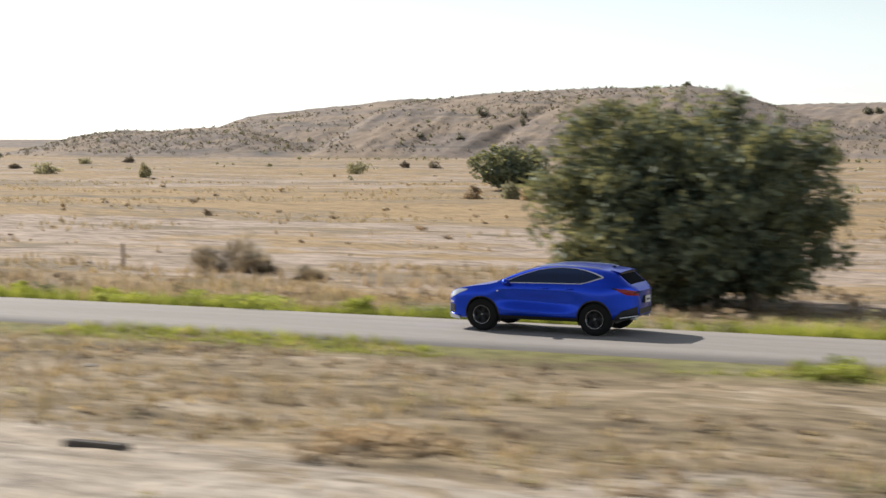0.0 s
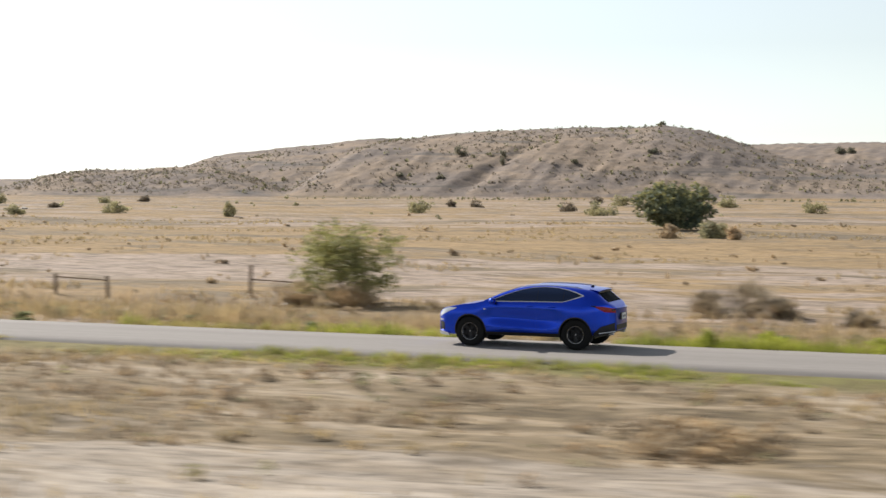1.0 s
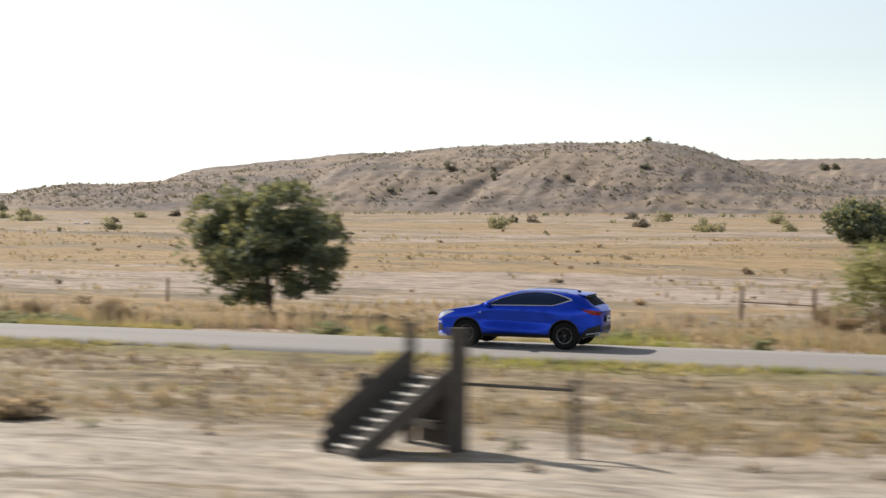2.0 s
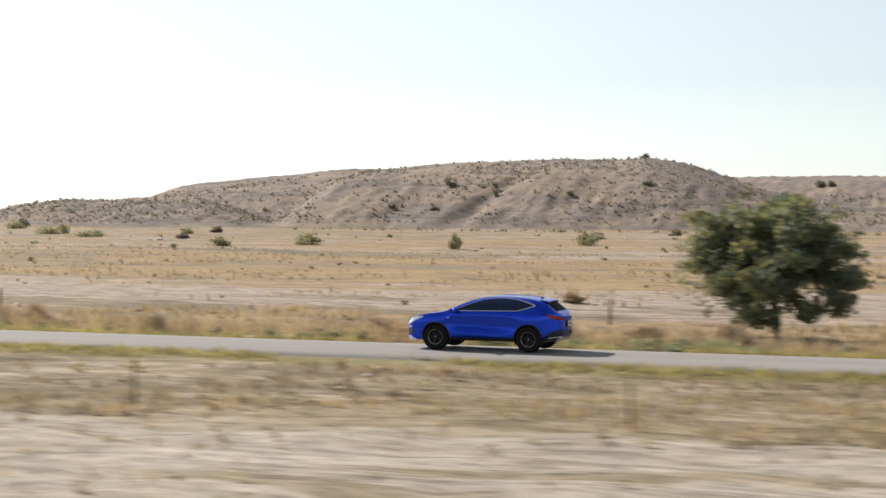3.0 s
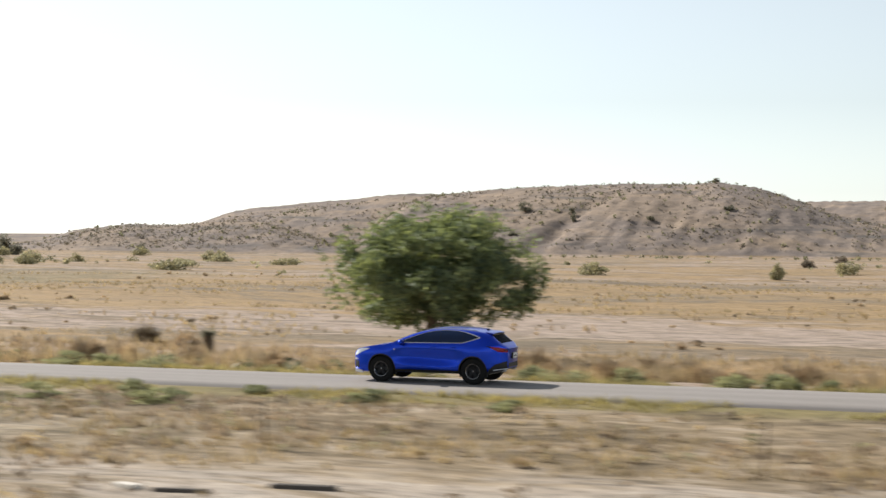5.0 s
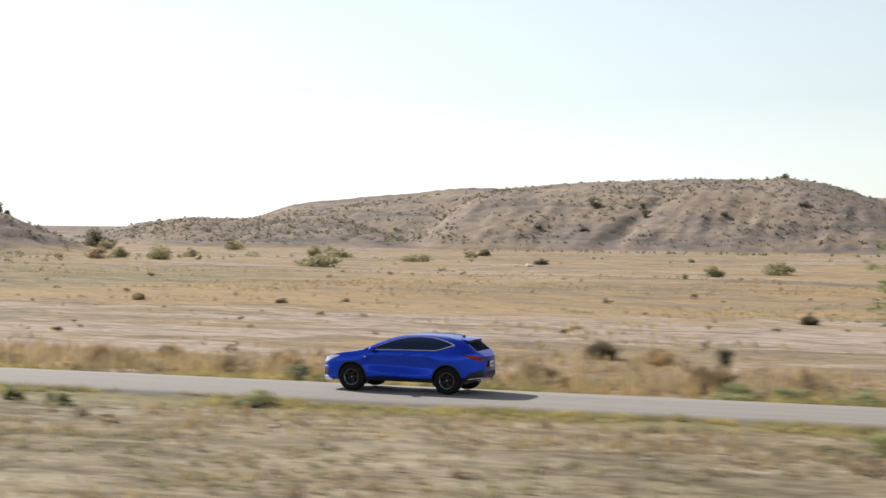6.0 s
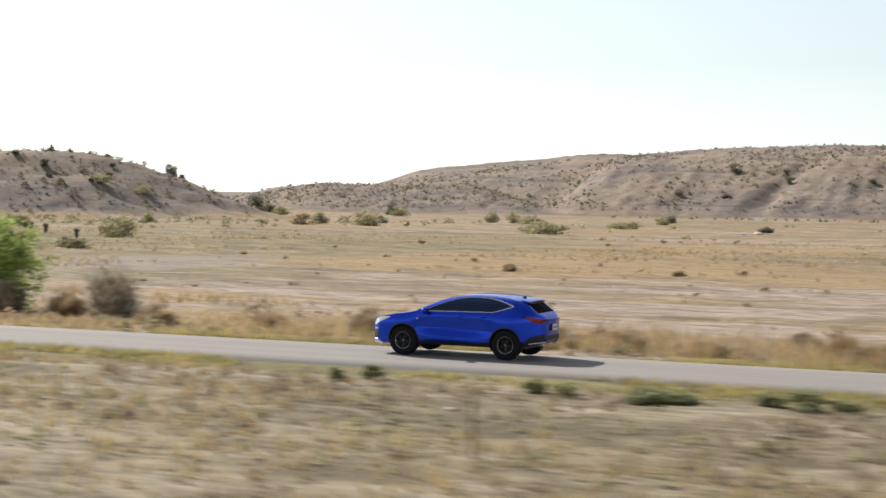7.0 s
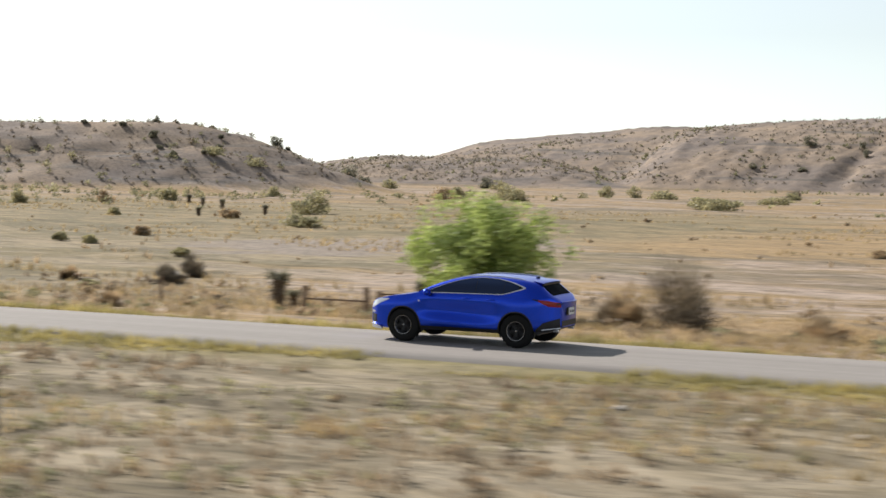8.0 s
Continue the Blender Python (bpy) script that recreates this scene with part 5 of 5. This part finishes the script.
def make_brace(x0, y0, x1, y1, high, rail_at, seed, rad=0.08):
    """Two posts and the rail between them."""
    r = np.random.RandomState(seed)
    brace = tagged(new("fence_brace"), "pair of weathered wooden fence posts joined by a rail", "fence", "old fence braces")
    z = sit((x0 + x1) / 2, (y0 + y1) / 2)
    brace.location = (x0, y0, z)
    for x, y in ((0, 0), (x1 - x0, y1 - y0)):
        ob = part("post", post_mesh(r, high, rad), MAT_WOOD, brace)
        ob.location = (x, y, 0)
    bm = tube(bmesh.new(), [(0, 0, rail_at), ((x1 - x0) / 2, (y1 - y0) / 2, rail_at - 0.02), (x1 - x0, y1 - y0, rail_at - 0.05)], 0.03, 6)
    part("rail", bm, MAT_WOOD, brace)
    return brace


make_brace(-38.4, 24.0, -35.4, 23.4, 1.25, 0.62, 1)
make_brace(-46.3, 21.1, -43.2, 20.4, 0.95, 0.82, 2)
make_brace(-180.25, 10.6, -178.35, 11.2, 0.95, 0.55, 3, 0.10)
make_brace(-177.95, 11.2, -175.9, 13.4, 0.9, 0.80, 4, 0.09)
make_brace(-175.5, 13.4, -173.6, 14.0, 1.0, 0.22, 5, 0.10)
for k, (x, y, high) in enumerate([(-64.2, 23.5, 1.05), (-93.8, 23.2, 1.0), (-21.4, 20.6, 1.0), (-187.5, 13.6, 0.9)]):
    make_post(x, y, high, 20 + k, 0.06)

MAT_RUST = bark_material("rusty_steel", (0.06, 0.045, 0.035), (0.15, 0.10, 0.07))


def make_t_post():
    post = new("steel_post")
    bm = bmesh.new()
    box(bm, 0, 0, 0.62, 0.045, 0.008, 1.35)
    box(bm, 0, 0.022, 0.62, 0.008, 0.036, 1.35)
    part("shaft", bm, MAT_RUST, post)
    for k in range(6):
        ob = part("stud", box(bmesh.new(), 0, -0.008, 0.30 + 0.17 * k, 0.02, 0.012, 0.02), MAT_RUST, post)
    return tagged(post, "thin rusty steel fence post in the sandy ground", "post", "steel fence posts")


first = make_t_post()
T_POSTS = [-85.2, -104.6, -5.2, -55.0, -65.4, -76.0, -94.9, -143.2, -171.5]
first.location = (T_POSTS[0], -14.5, sit(T_POSTS[0], -14.5) - 0.3)
for x in T_POSTS[1:]:
    copy_thing(first, pose(x, -14.5, sit(x, -14.5) - 0.3, 3 * math.sin(x), 3 * math.cos(x), 20 * math.sin(x * 3)))


def make_plank(name, x, y, long, wide, thick, turn, mat, label):
    bm = bmesh.new()
    box(bm, 0, 0, thick / 2, long, wide, thick, 0.012)
    for v in bm.verts:
        v.co.z += 0.02 * math.sin(v.co.x * 3)
    ob = part(name, bm, mat)
    ob.matrix_world = pose(x, y, sit(x, y) + 0.0, 0, 1.5, turn)
    return tagged(ob, label, name.split("_")[-1])


MAT_PALE_BOARD = bark_material("bleached_board", (0.55, 0.50, 0.44), (0.75, 0.70, 0.63))
MAT_CHAR = bark_material("dark_timber", (0.065, 0.058, 0.054), (0.145, 0.128, 0.112))
make_plank("timber_beam", -101.85, -19.0, 1.15, 0.20, 0.09, 4, MAT_CHAR, "dark weathered timber beam lying on pale dirt")
make_plank("timber_beam", 3.65, -15.8, 1.1, 0.20, 0.10, -3, MAT_CHAR, "dark weathered timber beam lying on pale dirt")
make_plank("loose_board", -104.75, -19.7, 0.62, 0.24, 0.08, -28, MAT_PALE_BOARD, "short bleached white board lying on the dirt")
make_plank("loose_board", -103.65, -19.9, 1.0, 0.14, 0.07, 3, MAT_CHAR, "dark thin board lying on the dirt")
make_plank("loose_board", -82.8, -17.1, 0.6, 0.22, 0.05, 8, MAT_PALE_BOARD, "short bleached white board lying on the dirt")


def make_stone(x, y, wide, seed, mat):
    r = np.random.RandomState(seed)
    bm = bmesh.new()
    bmesh.ops.create_icosphere(bm, subdivisions=2, radius=0.5)
    for v in bm.verts:
        v.co *= 0.8 + 0.4 * noise.noise(v.co * 2.2 + Vector((seed, 0, 0)))
        v.co.x *= wide
        v.co.y *= wide * 0.7
        v.co.z *= wide * 0.32
    ob = part("stone", bm, mat)
    ob.matrix_world = pose(x, y, sit(x, y) + wide * 0.06, 0, 0, 360 * r.rand())
    return tagged(ob, "small pale stone on the dry ground", "stone", "pale stones")


MAT_STONE = bark_material("pale_stone", (0.40, 0.35, 0.30), (0.62, 0.56, 0.50))
STONES = [(-164.1, -7.4, 0.32), (-159.9, -8.4, 0.30), (-161.8, -7.6, 0.34), (-156.5, -10.5, 0.3), (-146.0, -8.8, 0.35), (-139.5, -9.6, 0.28), (-128.0, -8.0, 0.3), (-119.0, -10.0, 0.26),
          (-92.0, -8.0, 0.25), (-63.0, -7.5, 0.3), (-30.0, -9.0, 0.3), (-2.0, -8.2, 0.3), (-170.0, -9.2, 0.3), (-189.0, 214.0, 2.4), (-191.5, 215.0, 1.6)]
for k, (x, y, wide) in enumerate(STONES):
    make_stone(x, y, wide, 40 + k, MAT_STONE)


def make_chute(x, y, turn):
    """A cattle-loading ramp: sloping floor with cleats, side boards, tall posts and a gate bar."""
    chute = tagged(new("loading_chute"), "old dark wooden cattle-loading ramp with cleats and tall posts", "loading ramp")
    chute.matrix_world = pose(x, y, sit(x, y), 0, 0, turn)
    long, rise, half = 1.75, 1.15, 0.48
    slope = math.degrees(math.atan2(rise, long))
    tilt = pose(0, 0, 0, 0, -slope, 0)
    length = math.hypot(long, rise)
    for k in range(5):
        part("floor_board", box(bmesh.new(), long / 2, -half + 0.096 + 0.192 * k, rise / 2, length, 0.185, 0.04, 0.006, tilt), MAT_CHAR, chute)
    # cleats take the pale board colour to imitate sun on them
    for k in range(9):
        t = (k + 0.5) / 9
        part("cleat", box(bmesh.new(), long * t, 0.02 * math.sin(5 * k), rise * t + 0.05, 0.05, 0.58, 0.05, 0.006, tilt), MAT_PALE_BOARD, chute, "cleat coloured pale as if sunlit")
    for sgn in (-1, 1):
        part("stringer", box(bmesh.new(), long / 2, sgn * (half + 0.04), rise / 2 + 0.02, length + 0.1, 0.07, 0.30, 0.008, tilt), MAT_CHAR, chute)
        for px, high in ((0.80, 1.2), (1.75, 2.0)):
            if sgn < 0 and px < 1:
                continue
            bm = tube(bmesh.new(), [(px, sgn * (half + 0.15), -0.2), (px + 0.01, sgn * (half + 0.15), high * 0.5), (px + 0.03, sgn * (half + 0.15), high)], [0.115, 0.105, 0.095], 8)
            part("post", bm, MAT_CHAR, chute)
    for k in range(2):
        part("side_board", box(bmesh.new(), long / 2 + 0.02 * k, half + 0.05, rise / 2 + 0.24 + 0.19 * k, length * (1 - 0.05 * k), 0.04, 0.165, 0.006, tilt), MAT_CHAR, chute)
    for z in (0.35, 0.95):
        part("cross_beam", box(bmesh.new(), 1.75, 0, z, 0.12, 1.3, 0.13, 0.01), MAT_CHAR, chute)
    # solid boards added behind the open end to cast the wide ground shadow
    for k in range(5):
        part("shadow_board", box(bmesh.new(), 1.84, -half + 0.096 + 0.192 * k, 0.58, 0.035, 0.18, 1.1, 0.006), MAT_CHAR, chute)
    part("gate_post", box(bmesh.new(), 1.93, -half - 0.15, 0.95, 0.16, 0.20, 2.1, 0.015), MAT_CHAR, chute)
    part("fence_rail", tube(bmesh.new(), [(1.75, -half - 0.15, 1.1), (2.9, -half - 1.9, 1.08)], 0.03, 6), MAT_CHAR, chute)
    part("rail_post", tube(bmesh.new(), [(2.9, -half - 1.9, -0.2), (2.9, -half - 1.9, 1.25)], 0.06, 8), MAT_CHAR, chute)
    return chute


make_chute(-37.47, -18.0, 55)


def motions():
    walk(suv, [(t, pose(s, -0.15, 0.025)) for t, s in CAR_ROWS])
    # the wheels turn with the road; a step of 86 degrees for each thirtieth of a second
    for wheel, u, sgn in wheels:
        face = 0 if sgn < 0 else 180
        walk(wheel, [(k / 30.0, Matrix.Translation((-u, sgn * 0.80, WHEEL_R)) @ pose(0, 0, 0, 0, 0, face) @ pose(0, 0, 0, 0, 86.0 * k * sgn, 0)) for k in range(241)])


motions()
